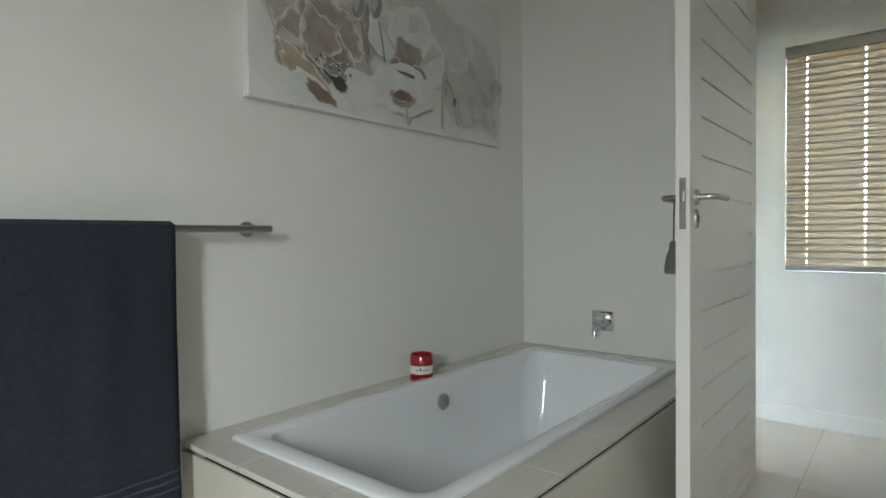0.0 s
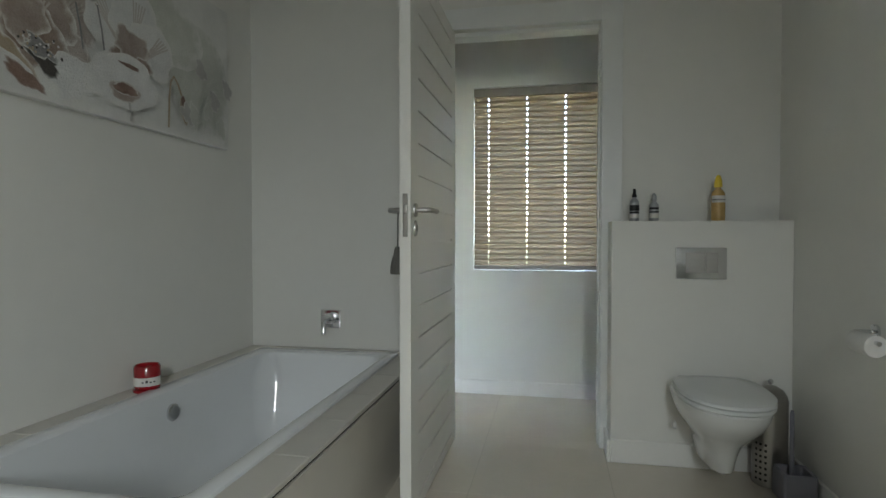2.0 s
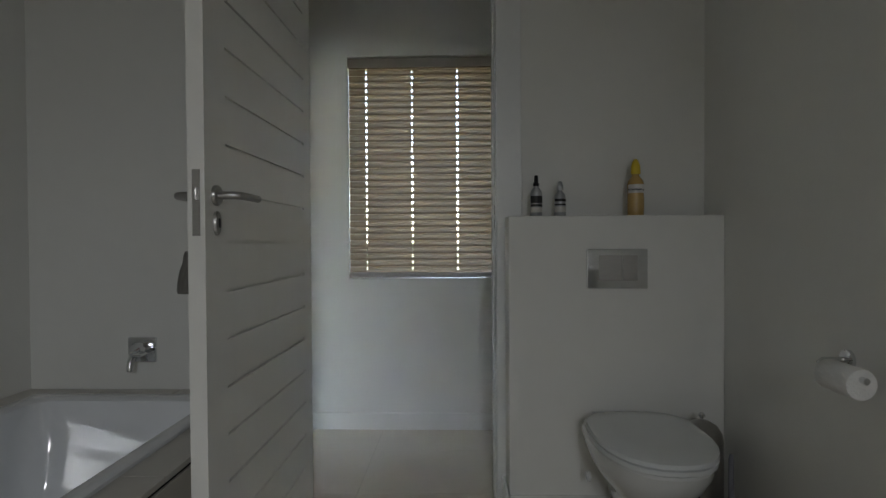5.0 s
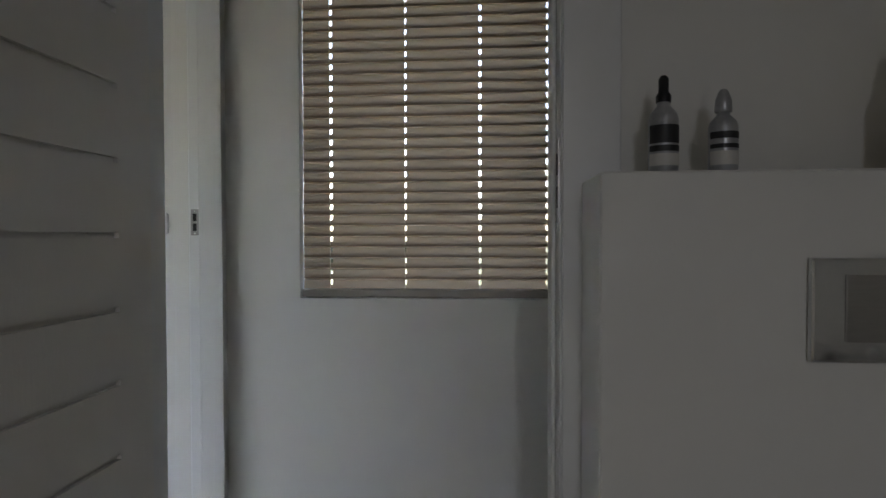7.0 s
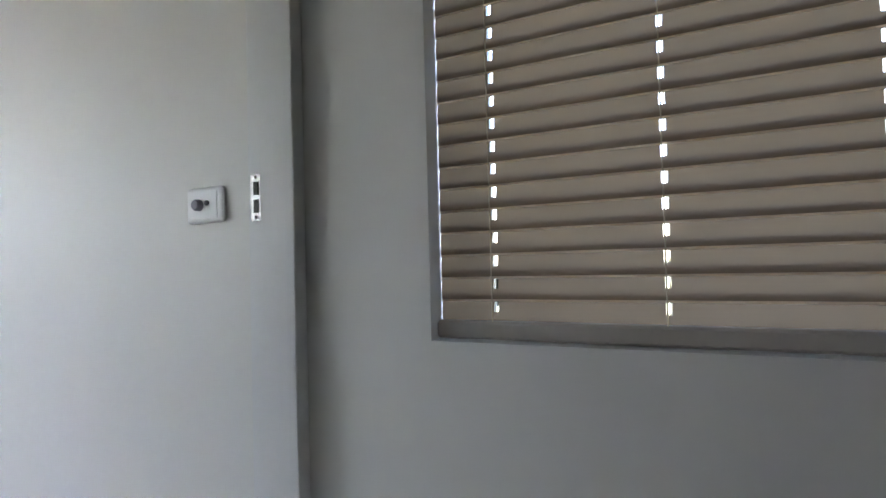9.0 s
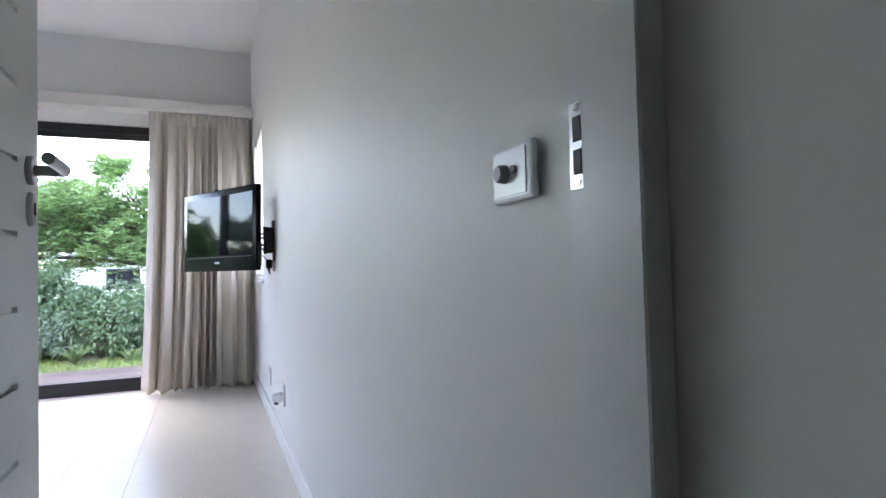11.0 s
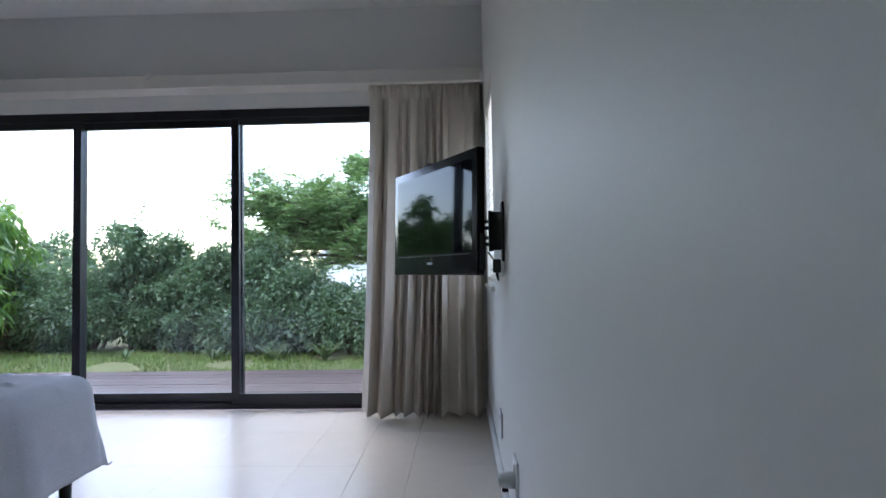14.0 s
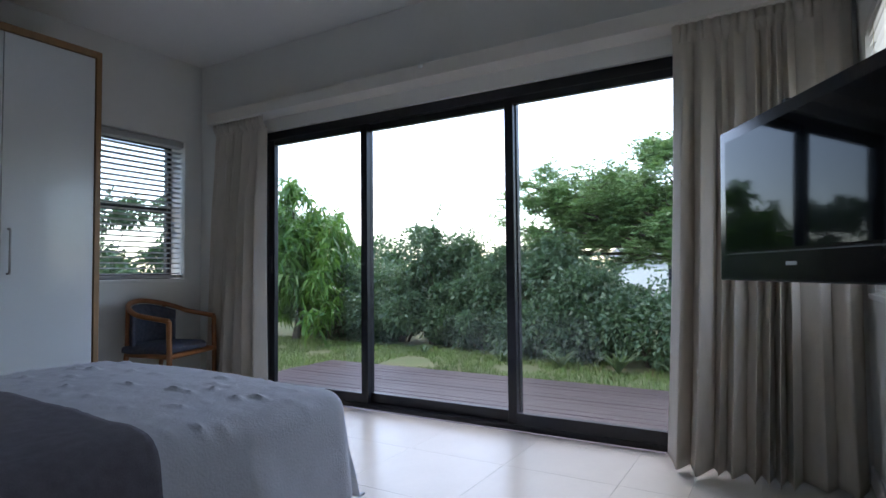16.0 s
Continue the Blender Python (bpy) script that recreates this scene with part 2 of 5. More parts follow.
def lathe(bm, profile, seg=24, at=(0, 0, 0), squash=(1, 1), axis='z'):
    rings = []
    for r, h in profile:
        ring = []
        for k in range(seg):
            a = 2 * math.pi * k / seg
            u, v = r * math.cos(a) * squash[0], r * math.sin(a) * squash[1]
            p = {'z': (u, v, h), 'y': (u, h, v), 'x': (h, u, v)}[axis]
            ring.append(bm.verts.new(Vector(at) + Vector(p)))
        rings.append(ring)
    for a, b in zip(rings, rings[1:]):
        for k in range(seg):
            bm.faces.new((a[k], a[(k + 1) % seg], b[(k + 1) % seg], b[k]))
    for ring, flip in ((rings[0], True), (rings[-1], False)):
        bm.faces.new(list(reversed(ring)) if flip else ring)
    bmesh.ops.recalc_face_normals(bm, faces=bm.faces)
    return bm


def grid(bm, nu, nv, f):
    """A sheet of nu by nv cells; f(u, v) gives the place for u, v in 0..1."""
    vs = [[bm.verts.new(f(i / nu, j / nv)) for j in range(nv + 1)] for i in range(nu + 1)]
    for i in range(nu):
        for j in range(nv):
            bm.faces.new((vs[i][j], vs[i + 1][j], vs[i + 1][j + 1], vs[i][j + 1]))
    return bm


def rounded(cx, cy, hx, hy, r, n=6):
    """The outline of a rounded rectangle, counter-clockwise."""
    out = []
    for sx, sy, a0 in ((1, 1, 0), (-1, 1, 90), (-1, -1, 180), (1, -1, 270)):
        for k in range(n + 1):
            a = radians(a0 + 90 * k / n)
            out.append((cx + sx * (hx - r) + r * math.cos(a), cy + sy * (hy - r) + r * math.sin(a)))
    return out


def loft(bm, rings, cap_first=False, cap_last=False):
    made = [[bm.verts.new(p) for p in ring] for ring in rings]
    for a, b in zip(made, made[1:]):
        n = len(a)
        for k in range(n):
            bm.faces.new((a[k], a[(k + 1) % n], b[(k + 1) % n], b[k]))
    if cap_first:
        bm.faces.new(list(reversed(made[0])))
    if cap_last:
        bm.faces.new(made[-1])
    return bm


def mesh_of(name, bm, mat, smooth=False):
    me = bpy.data.meshes.new(name)
    bmesh.ops.recalc_face_normals(bm, faces=bm.faces)
    bm.to_mesh(me)
    bm.free()
    me.materials.append(mat)
    if smooth:
        for p in me.polygons:
            p.use_smooth = True
        me.set_sharp_from_angle(angle=radians(40))
    return me


def part(name, bm, mat, parent=None, label="", smooth=False):
    """Links a bmesh, drawn in world places, as one mesh under its thing."""
    ob = new(name, mesh_of(name, bm, mat, smooth))
    if parent is not None:
        ob.parent = parent
        ob.matrix_parent_inverse = Matrix.Translation(-parent.location)
    if label:
        tagged(ob, label)
    return ob


def thing(name, at, label, category, group="", kind=""):
    ob = new(name)
    ob.empty_display_size = 0.1
    ob.location = at
    return tagged(ob, label, category, group, kind)


def solid(name, bm, mat, label, category, kind="", smooth=False, group=""):
    return tagged(part(name, bm, mat, None, "", smooth), label, category, group, kind)


def B(*a, **k):
    return box(bmesh.new(), *a, **k)


def wall_with(name, axis, face0, face1, lo, hi, z1, holes, label, z0=0.0, mat=WALL):
    """A wall along x or y with openings (from, to, sill, head) right through it."""
    bm = bmesh.new()

    def put(a, b, c, d):
        if b - a > 1e-4 and d - c > 1e-4:
            if axis == 'x':
                box(bm, a, b, face0, face1, c, d)
            else:
                box(bm, face0, face1, a, b, c, d)
    at = lo
    for a, b, s, h in sorted(holes):
        put(at, a, z0, z1)
        put(a, b, z0, s)
        put(a, b, h, z1)
        at = b
    put(at, hi, z0, z1)
    bmesh.ops.remove_doubles(bm, verts=bm.verts, dist=1e-5)
    return solid(name, bm, mat, label, "wall", "structure")


# ---- the setting ----
BX0, BX1 = -1.52, 1.08      # bathroom side walls
DW0, DW1 = 3.41, 3.53       # wall with the bathroom door
WY = 4.233                  # window and television wall, inner face
SX = -5.46                  # wall with the sliding doors, inner face
LY = -0.50                  # bedroom wall with the small window
CZ = 2.82                   # ceiling
DOOR_L, DOOR_R, DOOR_H = -0.485, 0.301, 2.04
EX = 4.6                    # far end of the passage
BD0, BD1 = 3.555, 4.19      # bedroom doorway
BDX0, BDX1 = -0.78, -0.64
PW = (-0.429, 0.456, 0.80, 1.968)     # passage window
TW = (-5.20, -4.47, 0.87, 2.0)        # window beside the television
BW = (-5.30, -4.40, 0.94, 2.12)       # small bedroom window
SL = (0.27, 3.63, 0.0, 2.13)          # sliding doors

wall_with("wall_bathroom_west", 'y', BX0 - 0.12, BX0, -0.9, DW0, CZ, [], "smooth off-white painted wall behind the bath")
wall_with("wall_bathroom_east", 'y', BX1, BX1 + 0.12, -0.9, DW0, CZ, [], "smooth off-white painted bathroom side wall")
wall_with("wall_bathroom_south", 'x', -1.02, -0.9, BX0 - 0.12, BX1 + 0.12, CZ, [(0.20, 0.64, 1.24, 2.15)], "off-white bathroom end wall with a window opening")
wall_with("wall_bathroom_door", 'x', DW0, DW1, BX0 - 0.12, EX, CZ, [(DOOR_L, DOOR_R, 0, DOOR_H)], "off-white painted wall with the bathroom doorway")
wall_with("wall_window_side", 'x', WY, WY + 0.25, SX - 0.25, EX, CZ, [TW, PW], "long off-white painted wall with two window openings")
wall_with("wall_bedroom_door", 'y', BDX0, BDX1, DW1, WY, CZ, [(BD0 - 0.02, WY - 0.0001, 0, DOOR_H)], "off-white wall piece above the bedroom doorway")
wall_with("wall_sliding_doors", 'y', SX - 0.14, SX, LY - 0.25, WY, CZ, [SL], "off-white painted wall with the wide sliding door opening")
wall_with("wall_bedroom_small_window", 'x', LY - 0.25, LY, SX, BX0 - 0.12, CZ, [BW], "off-white painted wall with the small window opening")
wall_with("wall_passage_end", 'y', EX, EX + 0.12, DW0, WY + 0.25, CZ, [], "plain off-white wall closing the passage")
solid("ceiling", B(SX - 0.25, EX + 0.12, -1.02, WY + 0.25, CZ, CZ + 0.12), CEIL, "smooth white painted ceiling", "ceiling", "structure")

base_floor = solid("floor", B(SX - 0.02, EX, -0.9, WY, -0.2, -0.004), GROUT, "cream porcelain tiled floor with beige joints", "floor", "structure")


def skirting(x0, x1, y0, y1, h=0.09):
    return solid("baseboard", B(x0, x1, y0, y1, 0.0, h, bevel=0.004, seg=1), TRIM, "white painted skirting board along the wall", "skirting", "structure")


skirting(BDX1 + 0.002, EX - 0.01, WY - 0.016, WY - 0.0005)
skirting(SX + 0.02, BDX0 - 0.03, WY - 0.016, WY - 0.0005)
skirting(BX1 - 0.016, BX1 - 0.0005, -0.88, 3.225)
skirting(0.41, EX - 0.01, DW1 + 0.0005, DW1 + 0.016)
skirting(0.332, BX1 - 0.018, 3.224, 3.2395, 0.105)
skirting(0.316, 0.3315, 3.224, 3.395, 0.105)
skirting(SX + 0.001, SX + 0.017, LY + 0.02, 0.25)

# ---- bathroom door frame, leaf and fittings ----
def stepped_frame(name, label):
    return thing(name, (0.0, DW0, 0.0), label, "door frame", kind="structure")


f1 = stepped_frame("door_frame_1", "off-white pressed steel frame of the bathroom doorway")
for nm, dims in (("jamb", (DOOR_R, DOOR_R + 0.094, DW0 - 0.018, DW0 - 0.001, 0, 2.14)), ("jamb", (DOOR_L - 0.094, DOOR_L, DW0 - 0.018, DW0 - 0.001, 0, 2.14)),
                 ("head", (DOOR_L, DOOR_R, DW0 - 0.018, DW0 - 0.001, DOOR_H, 2.14)),
                 ("jamb", (DOOR_R - 0.004, DOOR_R + 0.0, DW0 - 0.016, DW1 + 0.01, 0, DOOR_H)),
                 ("stop", (DOOR_R - 0.012, DOOR_R - 0.004, DW0 + 0.032, DW1 - 0.025, 0, DOOR_H - 0.018)),
                 ("stop", (DOOR_L + 0.004, DOOR_L + 0.02, DW0 + 0.032, DW1 + 0.008, 0, DOOR_H - 0.018)),
                 ("jamb", (DOOR_L, DOOR_L + 0.004, DW0 - 0.016, DW1 + 0.01, 0, DOOR_H)),
                 ("stop", (DOOR_L + 0.02, DOOR_R - 0.012, DW0 + 0.032, DW1 + 0.008, DOOR_H - 0.020, DOOR_H)),
                 ("architrave", (DOOR_R, DOOR_R + 0.09, DW1 + 0.001, DW1 + 0.018, 0, 2.13)), ("architrave", (DOOR_L - 0.09, DOOR_L, DW1 + 0.001, DW1 + 0.018, 0, 2.13)),
                 ("architrave", (DOOR_L, DOOR_R, DW1 + 0.001, DW1 + 0.018, DOOR_H, 2.13))):
    part(nm, B(*dims, bevel=0.002, seg=1), STEEL_FRAME, f1)
st = part("strike_plate", B(DOOR_R - 0.0052, DOOR_R - 0.0032, DW0 - 0.006, DW0 + 0.024, 1.02, 1.16), BRUSHED, f1, "brushed steel strike plate")
part("strike_hole", B(DOOR_R - 0.0064, DOOR_R - 0.0046, DW0 + 0.002, DW0 + 0.016, 1.10, 1.135), RUBBER, st)
part("strike_hole", B(DOOR_R - 0.0064, DOOR_R - 0.0046, DW0 + 0.002, DW0 + 0.016, 1.045, 1.08), RUBBER, st)


def plank_door(name, label, length, height, grooves):
    """A boarded leaf in its own frame: hinge at the origin, running along -y, faces at x = 0 and 0.04."""
    ob = thing(name, (0, 0, 0), label, "door", kind="structure")
    core = bmesh.new()
    box(core, 0.008, 0.032, -length, 0, 0.008, height)
    stile = 0.115
    for xa, xb in ((0.0, 0.008), (0.032, 0.040)):
        box(core, xa, xb, -length, -length + stile, 0.008, height)
        box(core, xa, xb, -0.085, 0, 0.008, height)
        zs = [0.008] + grooves + [height]
        for a, b in zip(zs, zs[1:]):
            box(core, xa, xb, -length + stile, -0.085, a + 0.0045 if a > 0.01 else a, b - 0.0045 if b < height else b)
    part("leaf", core, DOORP, ob)
    part("forend", B(0.011, 0.029, -length - 0.002, -length + 0.001, 1.015, 1.165, bevel=0.0008, seg=1), BRUSHED, ob, "brushed steel lock forend")
    part("latch_bolt", B(0.015, 0.025, -length - 0.012, -length - 0.001, 1.095, 1.125, bevel=0.002), BRUSHED, ob)
    yh = -length + 0.055
    for sgn, x in ((1, 0.040), (-1, 0.0)):
        rose = lathe(bmesh.new(), [(0.0245, 0.0), (0.0245, 0.006), (0.022, 0.009)], 20, (x, yh, 1.11), axis='x')
        if sgn < 0:
            bmesh.ops.scale(rose, vec=(-1, 1, 1), space=Matrix.Translation((-x, -yh, -1.11)), verts=rose.verts)
        ro = part("handle_rose", rose, BRUSHED, ob, "brushed steel handle rose", True)
        h = tube(bmesh.new(), [(x, yh, 1.11), (x + sgn * 0.042, yh, 1.11), (x + sgn * 0.052, yh + 0.006, 1.11), (x + sgn * 0.055, yh + 0.02, 1.11), (x + sgn * 0.055, yh + 0.125, 1.11)], 0.0095, 14)
        part("lever_handle", h, BRUSHED, ob, "round-bar brushed steel lever", True)
        esc = lathe(bmesh.new(), [(0.023, 0.0), (0.023, 0.005), (0.020, 0.008)], 20, (x, yh, 1.045), (0.72, 1.25), axis='x')
        if sgn < 0:
            bmesh.ops.scale(esc, vec=(-1, 1, 1), space=Matrix.Translation((-x, -yh, -1.045)), verts=esc.verts)
        es = part("escutcheon", esc, BRUSHED, ob, "oval steel key escutcheon", True)
        part("keyhole", B(x + (0.0085 if sgn > 0 else -0.010), x + (0.010 if sgn > 0 else -0.0085), yh - 0.003, yh + 0.003, 1.035, 1.056), RUBBER, es)
    return ob


GROOVES = [0.056 + 0.118 * k for k in range(17)]
d1 = plank_door("door_1", "white boarded timber door standing open into the bathroom", 0.885, 2.02, GROOVES)
d1.matrix_basis = pose(-0.445, 3.392, 0, 0, 0, -0.2)
d2 = plank_door("door_2", "white boarded timber door standing open against the wall", 0.69, 2.02, GROOVES)
d2.matrix_basis = pose(BDX0 - 0.035, 3.605, 0, 0, 0, -90.0)

tas = thing("door_tassel", (-0.468, 2.55, 0.88), "grey yarn tassel hanging from the door handle", "tassel")
part("cord", tube(bmesh.new(), [(-0.468, 2.56, 1.10), (-0.468, 2.556, 1.06), (-0.468, 2.552, 0.975)], 0.0028, 8), GREYTASSEL, tas)
part("skirt", lathe(bmesh.new(), [(0.008, 0.098), (0.012, 0.088), (0.014, 0.07), (0.020, 0.055), (0.025, 0.03), (0.027, 0.008), (0.025, 0.0)], 24, (-0.468, 2.552, 0.882)), GREYTASSEL, tas, "", True)

# ---- bedroom door frame ----
f2 = thing("door_frame_2", (BDX0, WY, 0), "off-white pressed steel frame of the bedroom doorway", "door frame", kind="structure")
for nm, dims in (("stop", (-0.752, -0.674, 4.203, WY - 0.0005, 0, 2.10)), ("rebate", (-0.790, -0.7525, 4.214, WY - 0.0005, 0, 2.10)), ("return", (-0.796, -0.7905, 4.218, WY - 0.0005, 0, 2.10)),
                 ("jamb", (BDX0 - 0.01, BDX1 + 0.01, BD0 - 0.024, BD0 - 0.004, 0, 2.10)), ("stop", (BDX0 + 0.05, BDX1 - 0.002, BD0 - 0.004, BD0 + 0.012, 0, DOOR_H)),
                 ("head", (BDX0 - 0.01, BDX1 + 0.01, BD0 - 0.004, BD1, DOOR_H - 0.018, DOOR_H - 0.002))):
    part(nm, B(*dims, bevel=0.002, seg=1), STEEL_FRAME, f2)
sp = part("strike_plate", B(-0.783, -0.757, 4.2125, 4.2135, 1.004, 1.088), BRUSHED, f2, "brushed steel strike plate with two slots")
for za, zb in ((1.050, 1.074), (1.018, 1.042)):
    part("strike_hole", B(-0.776, -0.764, 4.2112, 4.2124, za, zb), RUBBER, sp)
for z in (1.010, 1.082):
    part("screw", lathe(bmesh.new(), [(0.003, 0), (0.003, 0.001)], 8, (-0.77, 4.211, z), axis='y'), CHROME, sp)

# ---- bath with its tiled deck ----
DZ = 0.43
TX0, TX1, TY0, TY1 = -1.405, -0.668, 1.635, 3.29
DXO, DYO = -0.556, 1.546     # outer edges of the tiled top
deck = thing("bath_deck", (-1.0, 2.5, 0), "grey-beige tiled surround carrying the bath", "bath surround")


def ring_tiles():
    edge = 0.003
    out = []
    cuts = [DYO, 1.70, 2.00, 2.30, 2.60, 2.90, 3.20, 3.405]
    for a, b in zip(cuts, cuts[1:]):
        out.append((BX0 + 0.001, TX0 + 0.012, a, b - edge))
        out.append((TX1 - 0.012, DXO, a, b - edge))
    for a, b in ((TX0 + 0.012, -1.22), (-1.22, -0.92), (-0.92, TX1 - 0.012)):
        out.append((a + edge, b - edge, DYO, TY0 + 0.012))
        out.append((a + edge, b - edge, TY1 - 0.012, 3.405))
    return out


for r in ring_tiles():
    part("tile", B(*r, DZ - 0.016, DZ, bevel=0.0015, seg=1), DECKTILE, deck)
part("core", B(BX0 + 0.002, TX0 - 0.002, 1.585, 3.40, 0.0, DZ - 0.018), GROUT, deck)
# black strips painted as the shade under the overhanging tiles
part("gap_shade", B(-0.64, DXO - 0.012, 1.585, 3.40, DZ - 0.030, DZ - 0.0165), GAPSHADE, deck)
part("gap_shade", B(TX0, DXO - 0.012, DYO + 0.012, 1.622, DZ - 0.030, DZ - 0.0165), GAPSHADE, deck)
for a, b in ((1.585, 2.90), (2.90, 3.40)):
    part("panel", B(DXO - 0.022, DXO - 0.004, a, b - 0.003, 0.0, DZ - 0.030, bevel=0.001, seg=1), PANELTILE, deck)
part("panel", B(BX0 + 0.002, DXO - 0.004, DYO + 0.005, DYO + 0.020, 0.0, DZ - 0.030, bevel=0.001, seg=1), PANELTILE, deck)

tub = thing("bathtub", (-1.03, 2.47, 0), "white enamelled drop-in bath, empty and clean", "bathtub")
cx, cy, hx, hy = (TX0 + TX1) / 2, (TY0 + TY1) / 2, (TX1 - TX0) / 2, (TY1 - TY0) / 2
rings = []
for ix, iy, r, z in ((0.0, 0.0, 0.012, DZ + 0.001), (0.0, 0.0, 0.014, DZ + 0.010), (0.005, 0.005, 0.016, DZ + 0.014), (0.048, 0.050, 0.04, DZ + 0.012), (0.060, 0.066, 0.06, DZ + 0.004),
                     (0.063, 0.074, 0.075, DZ - 0.02), (0.067, 0.094, 0.13, DZ - 0.09), (0.076, 0.115, 0.12, DZ - 0.17), (0.086, 0.137, 0.11, DZ - 0.25), (0.10, 0.16, 0.10, DZ - 0.32),
                     (0.135, 0.205, 0.09, DZ - 0.37), (0.19, 0.27, 0.06, DZ - 0.392), (0.26, 0.35, 0.04, DZ - 0.40)):
    rings.append([(x, y, z) for x, y in rounded(cx, cy, hx - ix, hy - iy, r, 12)])
shell = part("shell", loft(bmesh.new(), rings, cap_last=True), ENAMEL, tub, "", True)
part("overflow_cover", lathe(bmesh.new(), [(0.033, 0.0), (0.033, 0.008), (0.027, 0.013), (0.0, 0.013)], 24, (-1.340, 2.50, 0.350), axis='x'), CHROME, tub, "round chrome overflow cover", True)
part("waste", lathe(bmesh.new(), [(0.03, 0.0), (0.03, 0.006), (0.02, 0.010)], 20, (-1.03, 2.55, DZ - 0.399)), CHROME, tub, "chrome plug hole", True)

cand = thing("candle", (-1.43, 2.482, DZ), "red pillar candle in a red glass with a white label", "candle")
part("dish", lathe(bmesh.new(), [(0.046, 0), (0.05, 0.004), (0.05, 0.012), (0.04, 0.014)], 28, (-1.43, 2.482, DZ + 0.0005)), CANDLE, cand, "", True)
part("glass", lathe(bmesh.new(), [(0.040, 0.0145), (0.046, 0.02), (0.047, 0.095), (0.043, 0.102), (0.039, 0.099), (0.038, 0.088), (0.0, 0.086)], 28, (-1.43, 2.482, DZ)), CANDLE, cand, "", True)
lab = bmesh.new()
grid(lab, 14, 1, lambda u, v: (-1.43 + 0.0478 * math.cos(radians(-130 + 150 * u)), 2.482 + 0.0478 * math.sin(radians(-130 + 150 * u)), DZ + 0.028 + 0.032 * v))
lb = part("label", lab, LABEL, cand, "white paper label with small print", True)
for k in range(4):
    a0 = -75 + 16 * k
    bar = bmesh.new()
    grid(bar, 2, 1, lambda u, v: (-1.43 + 0.0482 * math.cos(radians(a0 + 9 * u)), 2.482 + 0.0482 * math.sin(radians(a0 + 9 * u)), DZ + 0.041 + (0.010 if k == 1 else 0.005) * v))
    part("print_bar", bar, INK, lb)
part("wick", tube(bmesh.new(), [(-1.43, 2.482, DZ + 0.086), (-1.429, 2.483, DZ + 0.097)], 0.0012, 6), INK, cand)

mix = thing("bath_mixer", (-1.07, DW0, 0.58), "chrome wall-mounted bath mixer with a short lever", "tap")
part("plate", B(-1.125, -1.015, DW0 - 0.012, DW0 - 0.0005, 0.535, 0.632, bevel=0.004), CHROME, mix)
part("body", lathe(bmesh.new(), [(0.027, 0), (0.027, -0.04), (0.023, -0.052), (0.0, -0.054)], 20, (-1.068, DW0 - 0.012, 0.59), axis='y'), CHROME, mix, "", True)
part("spout", tube(bmesh.new(), [(-1.085, DW0 - 0.02, 0.575), (-1.086, DW0 - 0.045, 0.565), (-1.088, DW0 - 0.06, 0.54), (-1.088, DW0 - 0.064, 0.51)], [0.014, 0.014, 0.013, 0.012], 14), CHROME, mix, "", True)
part("lever", B(-1.062, -1.028, DW0 - 0.095, DW0 - 0.045, 0.572, 0.584, bevel=0.004), CHROME, mix)

# ---- towel rail and towel ----
rail = thing("towel_rail", (-1.44, 1.4, 1.03), "brushed steel towel rail fixed to the wall", "towel rail")
part("bar", tube(bmesh.new(), [(-1.445, 0.95, 1.03), (-1.445, 1.805, 1.03)], 0.011, 16), BRUSHED, rail, "", True)
for y in (0.995, 1.765):
    part("bracket", tube(bmesh.new(), [(-1.519, y, 1.03), (-1.445, y, 1.03)], [0.011, 0.009], 14), BRUSHED, rail, "", True)
    part("wall_rose", lathe(bmesh.new(), [(0.024, 0), (0.024, 0.008), (0.012, 0.012)], 20, (-1.5195, y, 1.03), axis='x'), BRUSHED, rail, "", True)


def towel_fold(u, v):
    y = 1.02 + 0.478 * u
    ripple = 0.006 * math.sin(9 * u + 2.0) + 0.004 * math.sin(23 * u)
    s = v * 2 - 1
    drop = abs(s)
    z = 1.046 - max(0.0, drop - 0.03) * 0.80 if s > 0 else 1.046 - max(0.0, drop - 0.03) * 0.70
    sag = 0.018 * min(1.0, drop / 0.04) ** 0.5
    x = -1.445 + (1 if s > 0 else -1) * (sag + 0.004) + ripple * (1 if s > 0 else 0.4) * min(1, drop * 3) + (0.012 * u * drop if s > 0 else 0)
    return (x, y, z)


tw = grid(bmesh.new(), 26, 48, towel_fold)
tow = solid("towel", tw, TOWEL, "dark navy bath towel folded over the steel rail", "towel", smooth=True)
md = tow.modifiers.new("thick", 'SOLIDIFY')
md.thickness, md.offset = 0.009, 0.0
for k in range(3):
    zc = 0.385 - 0.022 * k
    bb = bmesh.new()
    grid(bb, 20, 1, lambda u, v: Vector(towel_fold(u * 0.985 + 0.006, 0.5 + 0.5 * (0.03 + (1.046 - zc - 0.006 * v) / 0.80))) + Vector((0.0062, 0, 0)))
    part("woven_band", bb, TOWELBAND, tow, "raised woven band")

# ---- painting ----
pic = thing("flower_painting", (-1.50, 2.45, 1.44), "unframed canvas of pale poppies in cream, brown and grey", "painting")
PX = BX0 + 0.035
PY0, PY1, PZ0 = 1.762, 3.132, 1.44
part("canvas", B(BX0 + 0.001, PX, PY0, PY1, PZ0, PZ0 + 0.66, bevel=0.003, seg=2), CANVAS, pic)


